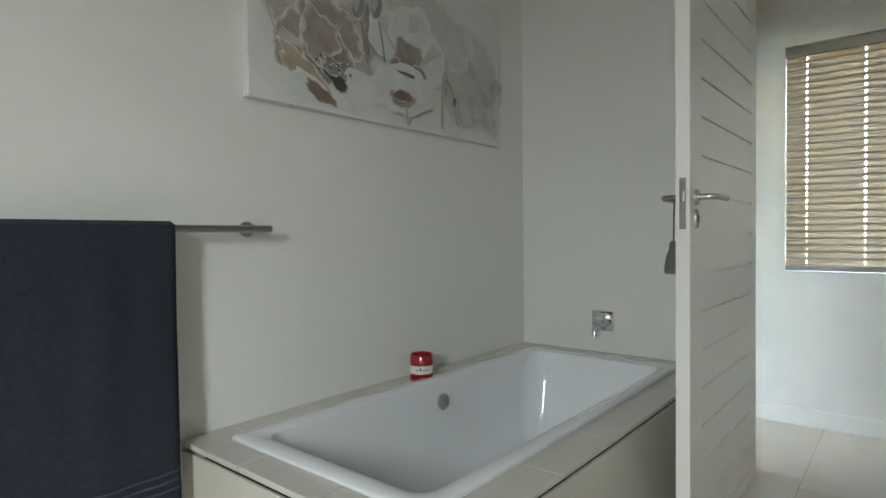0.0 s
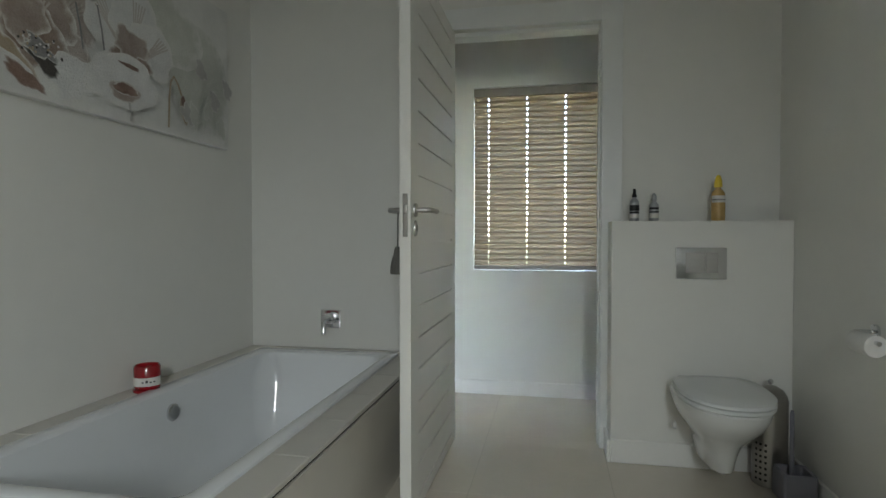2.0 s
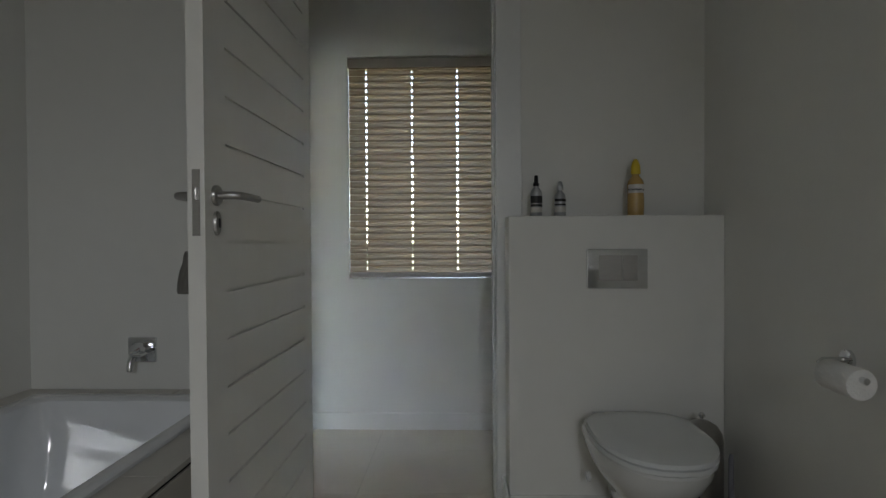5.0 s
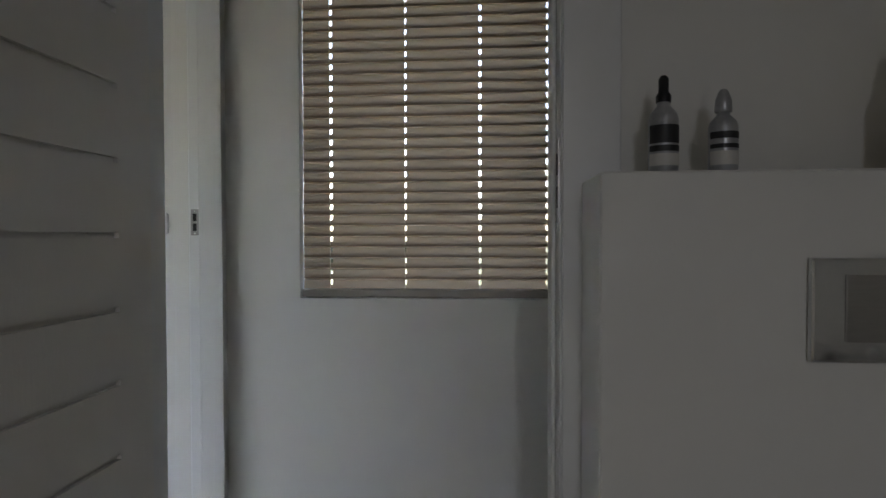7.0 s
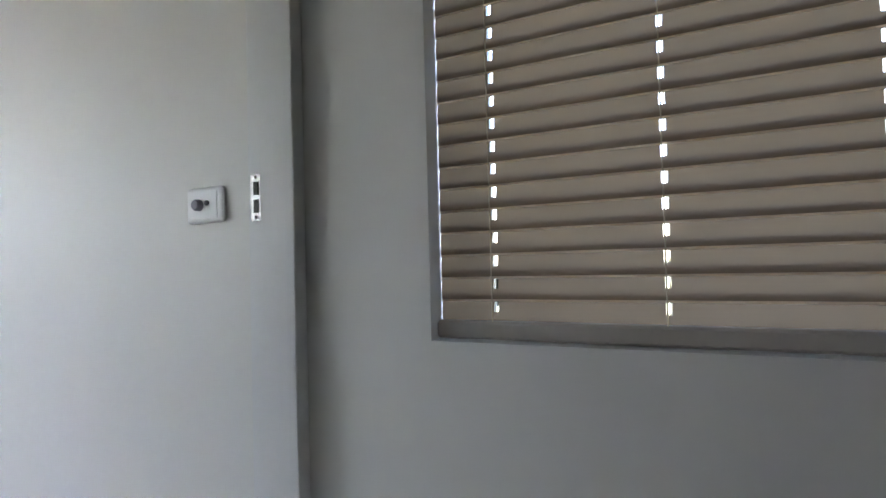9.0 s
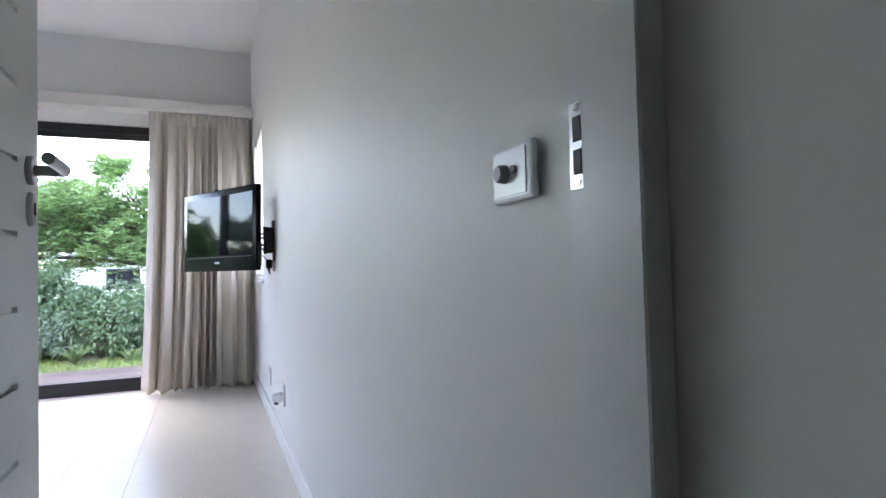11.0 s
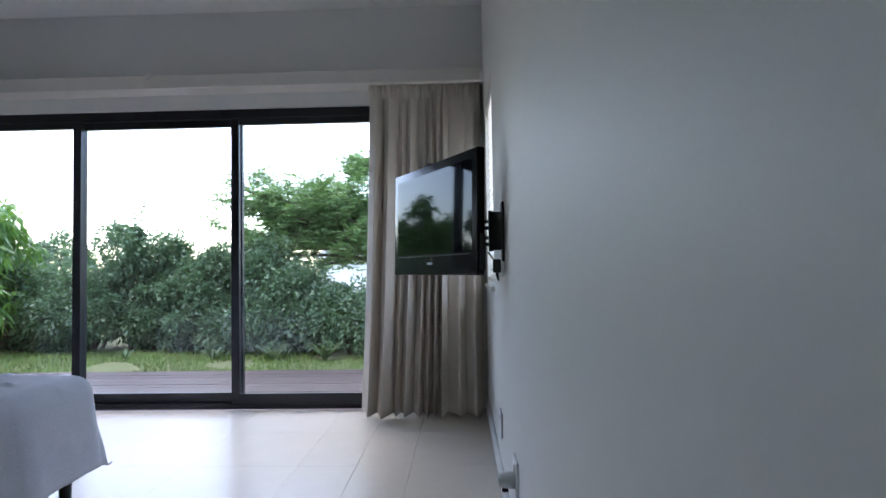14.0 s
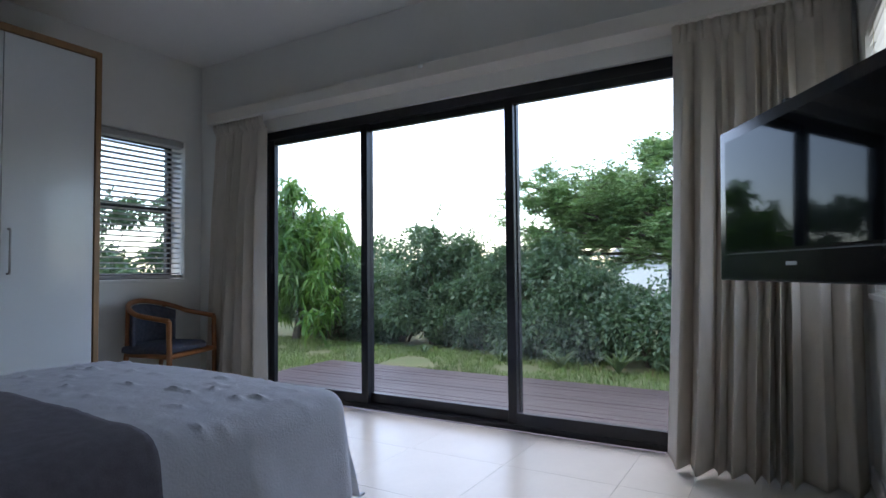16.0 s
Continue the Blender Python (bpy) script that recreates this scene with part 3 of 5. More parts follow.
def paint(name, color, vary=0.3, second=None):
    """Watercolour: thick in the middle of a stroke, thinning out to the bare canvas at its rim."""
    m = material(name, color, 0.75, vary=vary, scale=16, bump=0.4, bump_scale=150, second=second)
    nt = m.node_tree
    b = nt.nodes["Principled BSDF"]
    full = b.inputs["Base Color"].links[0].from_socket
    at = nt.nodes.new("ShaderNodeAttribute")
    at.attribute_name = "wash"
    n = nt.nodes.new("ShaderNodeTexNoise")
    n.inputs["Scale"].default_value, n.inputs["Detail"].default_value = 30, 5
    tc = nt.nodes.new("ShaderNodeTexCoord")
    nt.links.new(tc.outputs["Object"], n.inputs["Vector"])
    add = nt.nodes.new("ShaderNodeMath")
    add.operation = 'ADD'
    nt.links.new(at.outputs["Fac"], add.inputs[0])
    nt.links.new(n.outputs["Fac"], add.inputs[1])
    r = nt.nodes.new("ShaderNodeMapRange")
    r.interpolation_type = 'SMOOTHSTEP'
    r.inputs["From Min"].default_value, r.inputs["From Max"].default_value = 0.35, 0.95
    nt.links.new(add.outputs[0], r.inputs["Value"])
    mx = nt.nodes.new("ShaderNodeMix")
    mx.data_type = 'RGBA'
    mx.inputs["A"].default_value = (0.74, 0.735, 0.715, 1)
    nt.links.new(r.outputs[0], mx.inputs["Factor"])
    nt.links.new(full, mx.inputs["B"])
    nt.links.new(mx.outputs["Result"], b.inputs["Base Color"])
    return m


P_PETAL = paint("paint_taupe_petal", (0.27, 0.205, 0.175), second=(0.46, 0.40, 0.365))
P_PETAL_PALE = paint("paint_pale_petal", (0.37, 0.31, 0.28), second=(0.58, 0.53, 0.50))
P_WHITE = paint("paint_white_petal", (0.80, 0.80, 0.79), second=(0.60, 0.60, 0.60))
P_BROWN = paint("paint_brown", (0.15, 0.075, 0.055), second=(0.33, 0.24, 0.20))
P_OCHRE = paint("paint_ochre", (0.36, 0.27, 0.17), second=(0.50, 0.44, 0.36))
P_GREY = paint("paint_grey_bud", (0.19, 0.19, 0.20), second=(0.33, 0.33, 0.33))
P_MIST = paint("paint_pale_green_mist", (0.50, 0.515, 0.47), second=(0.66, 0.67, 0.63))
P_DARK = paint("paint_black_stamens", (0.02, 0.02, 0.022), second=(0.10, 0.09, 0.08))
LAYER = [0]


def dab(name, u, v, ru, rv, mat, turn=0.0, wob=0.12, n=28, seed=0, squeeze=0.0):
    """A flat stroke of paint at u across and v up the canvas, with an uneven edge."""
    LAYER[0] += 1
    bm = bmesh.new()
    wash = bm.verts.layers.float_color.new("wash")
    rnd = random.Random(seed * 31 + LAYER[0])
    ph = [rnd.uniform(0, 6.28) for _ in range(3)]
    c, s = math.cos(radians(turn)), math.sin(radians(turn))
    x = PX + 0.0004 + 0.0002 * LAYER[0]
    rings = []
    for shrink, amount in ((1.0, 0.0 if n >= 24 else 1.0), (0.6, 0.75), (0.25, 1.0)):
        ring = []
        for k in range(n):
            a = 2 * math.pi * k / n
            w = shrink * (1 + wob * (math.sin(3 * a + ph[0]) * 0.5 + math.sin(5 * a + ph[1]) * 0.35 + math.sin(9 * a + ph[2]) * 0.25))
            p, q = ru * w * math.cos(a) * (1 - squeeze * math.sin(a)), rv * w * math.sin(a)
            vert = bm.verts.new((x, PY0 + u + p * c - q * s, PZ0 + v + p * s + q * c))
            vert[wash] = (amount, amount, amount, 1)
            ring.append(vert)
        rings.append(ring)
    for o, i in zip(rings, rings[1:]):
        for k in range(n):
            bm.faces.new((o[k], o[(k + 1) % n], i[(k + 1) % n], i[k]))
    bm.faces.new(rings[-1])
    part(name, bm, mat, pic)


def stroke(name, pts, r, mat):
    LAYER[0] += 1
    bm = bmesh.new()
    x = PX + 0.0004 + 0.0002 * LAYER[0]
    wash = bm.verts.layers.float_color.new("wash")
    a, b = [], []
    for i, (u, v) in enumerate(pts):
        d = Vector((pts[min(i + 1, len(pts) - 1)][0] - pts[max(i - 1, 0)][0], pts[min(i + 1, len(pts) - 1)][1] - pts[max(i - 1, 0)][1], 0)).normalized()
        a.append(bm.verts.new((x, PY0 + u - d.y * r, PZ0 + v + d.x * r)))
        b.append(bm.verts.new((x, PY0 + u + d.y * r, PZ0 + v - d.x * r)))
    for vert in a + b:
        vert[wash] = (0.6, 0.6, 0.6, 1)
    for i in range(len(a) - 1):
        bm.faces.new((a[i], a[i + 1], b[i + 1], b[i]))
    part(name, bm, mat, pic)


def bloom(u, v, petals, mat_a, mat_b, seed):
    """Overlapping soft petals round a heart, each with a darker root and veins."""
    for i, (du, dv, ru, rv, turn) in enumerate(petals):
        dab("petal", u + du, v + dv, ru, rv, mat_a if i % 2 else mat_b, turn, 0.16, 36, seed + i)
        for k in range(5):
            w = (k - 2) * 0.22
            c, s_ = math.cos(radians(turn)), math.sin(radians(turn))
            e = (u + du * 1.5 + ru * 0.55 * w * c, v + dv * 1.5 + ru * 0.55 * w * s_)
            stroke("vein", [(u + du * 0.2, v + dv * 0.2), (u + du * 0.8 + 0.5 * (e[0] - u - du), v + dv * 0.8 + 0.5 * (e[1] - v - dv)), e], 0.0035, P_VEIN)


P_VEIN = paint("paint_vein", (0.50, 0.45, 0.42), second=(0.60, 0.57, 0.55))
P_ROOT = paint("paint_petal_root", (0.22, 0.15, 0.12), second=(0.38, 0.31, 0.27))
P_LINE = paint("paint_grey_outline", (0.42, 0.41, 0.40), second=(0.54, 0.53, 0.52))
dab("wash", 0.20, 0.40, 0.20, 0.22, P_MIST, 20, seed=1)
dab("wash", 1.15, 0.26, 0.22, 0.24, P_MIST, -10, seed=2)
dab("wash", 0.86, 0.42, 0.30, 0.16, P_MIST, 0, seed=3)
bloom(0.30, 0.19, [(-0.11, 0.12, 0.13, 0.13, 25), (0.02, 0.17, 0.15, 0.14, -5), (0.13, 0.11, 0.13, 0.14, -35), (-0.13, 0.02, 0.10, 0.09, 60), (0.14, -0.03, 0.12, 0.085, -60), (0.02, 0.08, 0.14, 0.12, 0)], P_PETAL, P_PETAL_PALE, 100)
dab("root", 0.30, 0.20, 0.12, 0.10, P_ROOT, -25, 0.3, 36, 110)
dab("root", 0.27, 0.25, 0.08, 0.09, P_PETAL, 10, 0.3, 36, 111)
dab("petal", 0.20, 0.12, 0.12, 0.045, P_OCHRE, -32, 0.25, 36, 112)
dab("petal", 0.24, 0.075, 0.10, 0.028, P_WHITE, -24, 0.25, 36, 113)
dab("petal", 0.27, 0.055, 0.075, 0.026, P_BROWN, -24, 0.25, 36, 114)
dab("petal", 0.45, 0.10, 0.10, 0.075, P_WHITE, 15, 0.2, 36, 115)
stroke("outline", [(0.06, 0.30), (0.10, 0.36), (0.17, 0.405), (0.25, 0.415)], 0.003, P_LINE)
stroke("outline", [(0.06, 0.30), (0.09, 0.23), (0.13, 0.19)], 0.003, P_LINE)
rs = random.Random(5)
dab("stamen_heart", 0.335, 0.125, 0.072, 0.034, P_DARK, -32, 0.35, 30, 116)
dab("stamen_heart", 0.325, 0.155, 0.055, 0.030, P_GREY, -20, 0.4, 30, 117)
for k in range(34):
    a_, q_ = rs.uniform(0, 3.4), rs.uniform(0.02, 0.085)
    dab("stamen_dot", 0.325 + q_ * math.cos(a_), 0.14 + q_ * 0.75 * math.sin(a_), 0.0045, 0.0045, (P_WHITE, P_DARK, P_OCHRE)[k % 3], 0, 0.2, 7, k)
bloom(0.70, 0.20, [(-0.10, 0.13, 0.11, 0.11, 25), (0.03, 0.17, 0.13, 0.12, -5), (0.12, 0.10, 0.12, 0.10, -30)], P_WHITE, P_WHITE, 130)
dab("root", 0.705, 0.245, 0.10, 0.075, P_ROOT, 0, 0.25, 36, 134)
dab("root", 0.70, 0.285, 0.09, 0.06, P_PETAL, 0, 0.3, 36, 135)
dab("petal", 0.66, 0.14, 0.18, 0.10, P_WHITE, 4, 0.12, 40, 136)
dab("shade", 0.69, 0.205, 0.055, 0.009, P_BROWN, -4, 0.2, 24, 137)
dab("flower_heart", 0.665, 0.105, 0.078, 0.038, P_PETAL, 0, 0.12, 30, 138)
dab("flower_heart", 0.667, 0.115, 0.066, 0.022, P_BROWN, 0, 0.15, 30, 139)
stroke("stem", [(0.685, 0.07), (0.69, 0.04), (0.692, 0.004)], 0.006, P_LINE)
for u, v in ((0.435, 0.40), (0.525, 0.425)):
    dab("bud", u, v, 0.030, 0.058, P_GREY, -14, 0.06, seed=int(u * 50))
    dab("bud", u - 0.008, v + 0.01, 0.012, 0.036, P_LINE, -14, 0.1, seed=int(u * 60))
    stroke("stem", [(u + 0.012, v - 0.055), (u + 0.03, v - 0.13), (u + 0.04, v - 0.2)], 0.004, P_GREY)
stroke("stem", [(0.90, 0.02), (0.905, 0.14), (0.915, 0.21), (0.935, 0.235), (0.96, 0.21), (0.985, 0.165)], 0.006, P_OCHRE)
dab("bud", 1.0, 0.11, 0.026, 0.062, P_OCHRE, 12, 0.08, seed=33)
dab("bud", 0.995, 0.145, 0.016, 0.028, P_BROWN, 14, 0.1, seed=34)
for k in range(7):
    dab("smudge", 1.02 + 0.05 * k, 0.05 + 0.28 * rs.random(), 0.035, 0.05, P_MIST if k % 2 else P_LINE, rs.uniform(-40, 40), 0.35, 24, 200 + k)

# ---- cistern box, toilet and what stands by it ----
solid("wall_cistern_box", B(0.333, BX1 - 0.0005, 3.24, DW0 - 0.0005, 0.0, 1.085, bevel=0.003, seg=1), WALL, "off-white plastered boxing that hides the cistern", "wall", "structure")
fl = thing("flush_plate", (0.68, 3.238, 0.91), "chrome dual flush plate on the cistern boxing", "flush plate")
PLX0, PLX1, PLZ0, PLZ1 = 0.602, 0.812, 0.830, 0.968
part("plate", B(PLX0, PLX1, 3.228, 3.2395, PLZ0, PLZ1, bevel=0.004), CHROME, fl)
part("large_button", B(PLX0 + 0.042, PLX0 + 0.122, 3.2255, 3.2285, PLZ0 + 0.028, PLZ1 - 0.022, bevel=0.0012), BRUSHED, fl)
part("small_button", B(PLX0 + 0.1245, PLX1 - 0.036, 3.2255, 3.2285, PLZ0 + 0.028, PLZ1 - 0.022, bevel=0.0012), BRUSHED, fl)

wc = thing("toilet", (0.68, 3.23, 0.12), "white wall-hung toilet with its lid closed", "toilet")


def bowl_ring(z, half, front, back=3.236, n=28, sx=0.722):
    out = []
    for k in range(n):
        a = 2 * math.pi * k / n
        c, s = math.cos(a), math.sin(a)
        x = sx + half * 0.93 * (abs(c) ** 0.86) * (1 if c > 0 else -1)
        mid = back - (back - front) * 0.45
        y = mid - (mid - front) * (abs(s) ** 0.9) if s > 0 else mid + (back - mid) * (abs(s) ** 0.45)
        out.append((x, y, z - 0.02))
    return out


part("bowl", loft(bmesh.new(), [bowl_ring(0.125, 0.048, 2.915), bowl_ring(0.14, 0.062, 2.89), bowl_ring(0.20, 0.072, 2.87), bowl_ring(0.25, 0.092, 2.845), bowl_ring(0.295, 0.135, 2.79), bowl_ring(0.34, 0.163, 2.735), bowl_ring(0.38, 0.174, 2.705), bowl_ring(0.405, 0.176, 2.698), bowl_ring(0.412, 0.170, 2.702)], True, True), CERAMIC, wc, "", True)
part("seal", loft(bmesh.new(), [bowl_ring(0.4125, 0.165, 2.712, 3.13), bowl_ring(0.4155, 0.165, 2.712, 3.13)], True, True), RUBBER, wc)
part("seat", loft(bmesh.new(), [bowl_ring(0.4155, 0.172, 2.70, 3.14), bowl_ring(0.418, 0.178, 2.692, 3.145), bowl_ring(0.429, 0.178, 2.692, 3.145), bowl_ring(0.431, 0.174, 2.697, 3.14)], True, True), SEATP, wc, "", True)
part("lid_gap", loft(bmesh.new(), [bowl_ring(0.431, 0.170, 2.705, 3.13), bowl_ring(0.434, 0.170, 2.705, 3.13)], True, True), RUBBER, wc)
part("lid", loft(bmesh.new(), [bowl_ring(0.434, 0.174, 2.697, 3.14), bowl_ring(0.436, 0.179, 2.69, 3.145), bowl_ring(0.447, 0.178, 2.692, 3.145), bowl_ring(0.453, 0.165, 2.712, 3.13), bowl_ring(0.456, 0.11, 2.79, 3.08)], True, True), SEATP, wc, "", True)
for x in (0.60, 0.76):
    part("hinge", tube(bmesh.new(), [(x + 0.005, 3.16, 0.412), (x + 0.045, 3.16, 0.412)], 0.011, 12), CHROME, wc)
part("side_cap", lathe(bmesh.new(), [(0.016, 0), (0.016, -0.008), (0.010, -0.012)], 14, (0.588, 3.12, 0.22), axis='x'), CERAMIC, wc, "", True)


def pump_bottle(name, x, y, z, h, r, body_mat, cap_mat, label, cap="nozzle", bands=()):
    ob = thing(name, (x, y, z), label, "bottle", "bottles on the cistern ledge")
    part("body", lathe(bmesh.new(), [(r * 0.92, 0), (r, 0.004), (r, h * 0.56), (r * 0.9, h * 0.62), (r * 0.45, h * 0.70), (r * 0.42, h * 0.74)], 20, (x, y, z + 0.0005)), body_mat, ob, "", True)
    if cap == "nozzle":
        part("cap", lathe(bmesh.new(), [(r * 0.5, h * 0.735), (r * 0.52, h * 0.80), (r * 0.34, h * 0.84), (r * 0.34, h * 0.97), (r * 0.2, h)], 16, (x, y, z)), cap_mat, ob, "", True)
    else:
        part("cap", lathe(bmesh.new(), [(r * 0.55, h * 0.735), (r * 0.6, h * 0.76), (r * 0.55, h * 0.88), (r * 0.35, h * 0.97), (r * 0.2, h)], 16, (x, y, z)), cap_mat, ob, "", True)
    for a, b, m in bands:
        wrap = bmesh.new()
        grid(wrap, 14, 1, lambda u, v: (x + (r + 0.0006) * math.cos(radians(-165 + 150 * u)), y + (r + 0.0006) * math.sin(radians(-165 + 150 * u)), z + h * (a + (b - a) * v)))
        part("label", wrap, m, ob, "", True)
    return ob


ZL = 1.085
pump_bottle("spray_bottle", 0.441, 3.325, ZL, 0.150, 0.0215, SILVERLABEL, BLACKPL, "silver spray bottle with a black nozzle and dark label", bands=((0.10, 0.22, LABEL), (0.24, 0.30, INK), (0.32, 0.50, INK)))
pump_bottle("spray_bottle", 0.527, 3.325, ZL, 0.128, 0.0205, SILVERLABEL, SILVERLABEL, "silver toiletry bottle with a clear cap", "flat", bands=((0.12, 0.28, LABEL), (0.31, 0.36, INK), (0.42, 0.50, INK)))
pump_bottle("shampoo_bottle", 0.799, 3.325, ZL, 0.205, 0.029, AMBER, YELLOW, "amber bath oil bottle with a tall yellow cap", "flat", bands=((0.08, 0.34, AMBER), (0.40, 0.55, LABEL), (0.445, 0.475, INK)))

roll = thing("toilet_roll_holder", (BX1, 2.51, 0.73), "chrome holder with a nearly full white toilet roll", "toilet roll")
part("wall_rose", lathe(bmesh.new(), [(0.024, 0), (0.024, -0.008), (0.012, -0.012)], 18, (BX1 - 0.0005, 2.61, 0.715), axis='x'), CHROME, roll, "", True)
part("arm", tube(bmesh.new(), [(BX1 - 0.008, 2.61, 0.715), (BX1 - 0.062, 2.61, 0.715), (BX1 - 0.075, 2.60, 0.712), (BX1 - 0.078, 2.58, 0.71), (BX1 - 0.078, 2.44, 0.705)], 0.007, 12), CHROME, roll, "", True)
part("paper_roll", lathe(bmesh.new(), [(0.019, 0.0), (0.032, 0.0), (0.034, 0.004), (0.034, 0.106), (0.032, 0.110), (0.019, 0.110), (0.019, 0.004)], 32, (BX1 - 0.078, 2.455, 0.694), axis='y'), PAPER, roll, "", True)
part("core", tube(bmesh.new(), [(BX1 - 0.078, 2.456, 0.694), (BX1 - 0.078, 2.564, 0.694)], 0.0188, 20, True), BEDBASE, roll, "brown card core", True)

bn = thing("roll_canister", (0.955, 3.13, 0), "brushed steel domed canister with punched holes", "canister")
part("body", lathe(bmesh.new(), [(0.062, 0.0), (0.066, 0.004), (0.066, 0.33)], 32, (0.955, 3.13, 0.0005)), BRUSHED, bn, "", True)
part("dome_lid", lathe(bmesh.new(), [(0.067, 0.331), (0.067, 0.342), (0.062, 0.365), (0.048, 0.388), (0.026, 0.402), (0.008, 0.406)], 32, (0.955, 3.13, 0)), BRUSHED, bn, "domed steel lid", True)
part("knob", lathe(bmesh.new(), [(0.005, 0.405), (0.005, 0.412), (0.011, 0.418), (0.011, 0.425), (0.005, 0.431)], 16, (0.955, 3.13, 0)), CHROME, bn, "", True)
for row in range(7):
    for col in range(3):
        a = radians(205 + 17 * col)
        p = Vector((0.955 + 0.0662 * math.cos(a), 3.13 + 0.0662 * math.sin(a), 0.03 + 0.024 * row))
        n = Vector((math.cos(a), math.sin(a), 0))
        part("punched_hole", tube(bmesh.new(), [p - n * 0.001, p + n * 0.0006], 0.0055, 10), RUBBER, bn)

br = thing("toilet_brush", (1.0, 3.0, 0), "toilet brush in a square lilac-grey plastic holder", "toilet brush")
hold = bmesh.new()
loft(hold, [[(x, y, z) for x, y in rounded(0.995, 2.985, h, h, 0.012, 4)] for h, z in ((0.058, 0.001), (0.062, 0.006), (0.060, 0.112), (0.056, 0.116), (0.048, 0.112), (0.046, 0.02))], True, True)
part("holder", hold, GREYPL, br, "", True)
part("handle", tube(bmesh.new(), [(0.985, 2.99, 0.022), (0.985, 2.99, 0.33), (0.985, 2.99, 0.345)], [0.009, 0.008, 0.005], 12), GREYPL, br, "", True)
part("collar", lathe(bmesh.new(), [(0.03, 0.06), (0.03, 0.075), (0.012, 0.09)], 16, (0.985, 2.99, 0)), BLACKPL, br, "", True)

van = thing("vanity_top", (0.85, 1.0, 0.8), "white wall-hung vanity slab with rounded edges", "vanity")
part("slab", loft(bmesh.new(), [[(x, y, z) for x, y in rounded(0.84, 0.98, 0.239 - i, 0.47 - i, 0.03, 5)] for i, z in ((0.006, 0.768), (0.0, 0.774), (0.0, 0.796), (0.006, 0.802), (0.02, 0.803))], True, True), CERAMIC, van, "", True)
part("bracket_body", B(0.90, BX1 - 0.001, 0.55, 1.35, 0.60, 0.767, bevel=0.004), GLOSSWHITE, van)

# bathroom window behind the walk
bwin = thing("window_4", (0.42, -0.98, 1.24), "pale aluminium bathroom window", "window", kind="structure")
for d in ((0.201, 0.238, 1.241, 2.149), (0.602, 0.639, 1.241, 2.149), (0.238, 0.602, 1.241, 1.28), (0.238, 0.602, 2.11, 2.149), (0.238, 0.602, 1.785, 1.815)):
    part("frame", B(d[0], d[1], -1.0, -0.96, d[2], d[3]), ALUWHITE, bwin)
# unseen wall added outside to keep sky light out, leaving the window lamps
solid("sky_blocking_wall", B(-1.6, 2.2, -1.75, -1.6, -0.22, 2.9), ROOF, "unseen grey wall added to block sky light at the bathroom window", "wall", "structure")

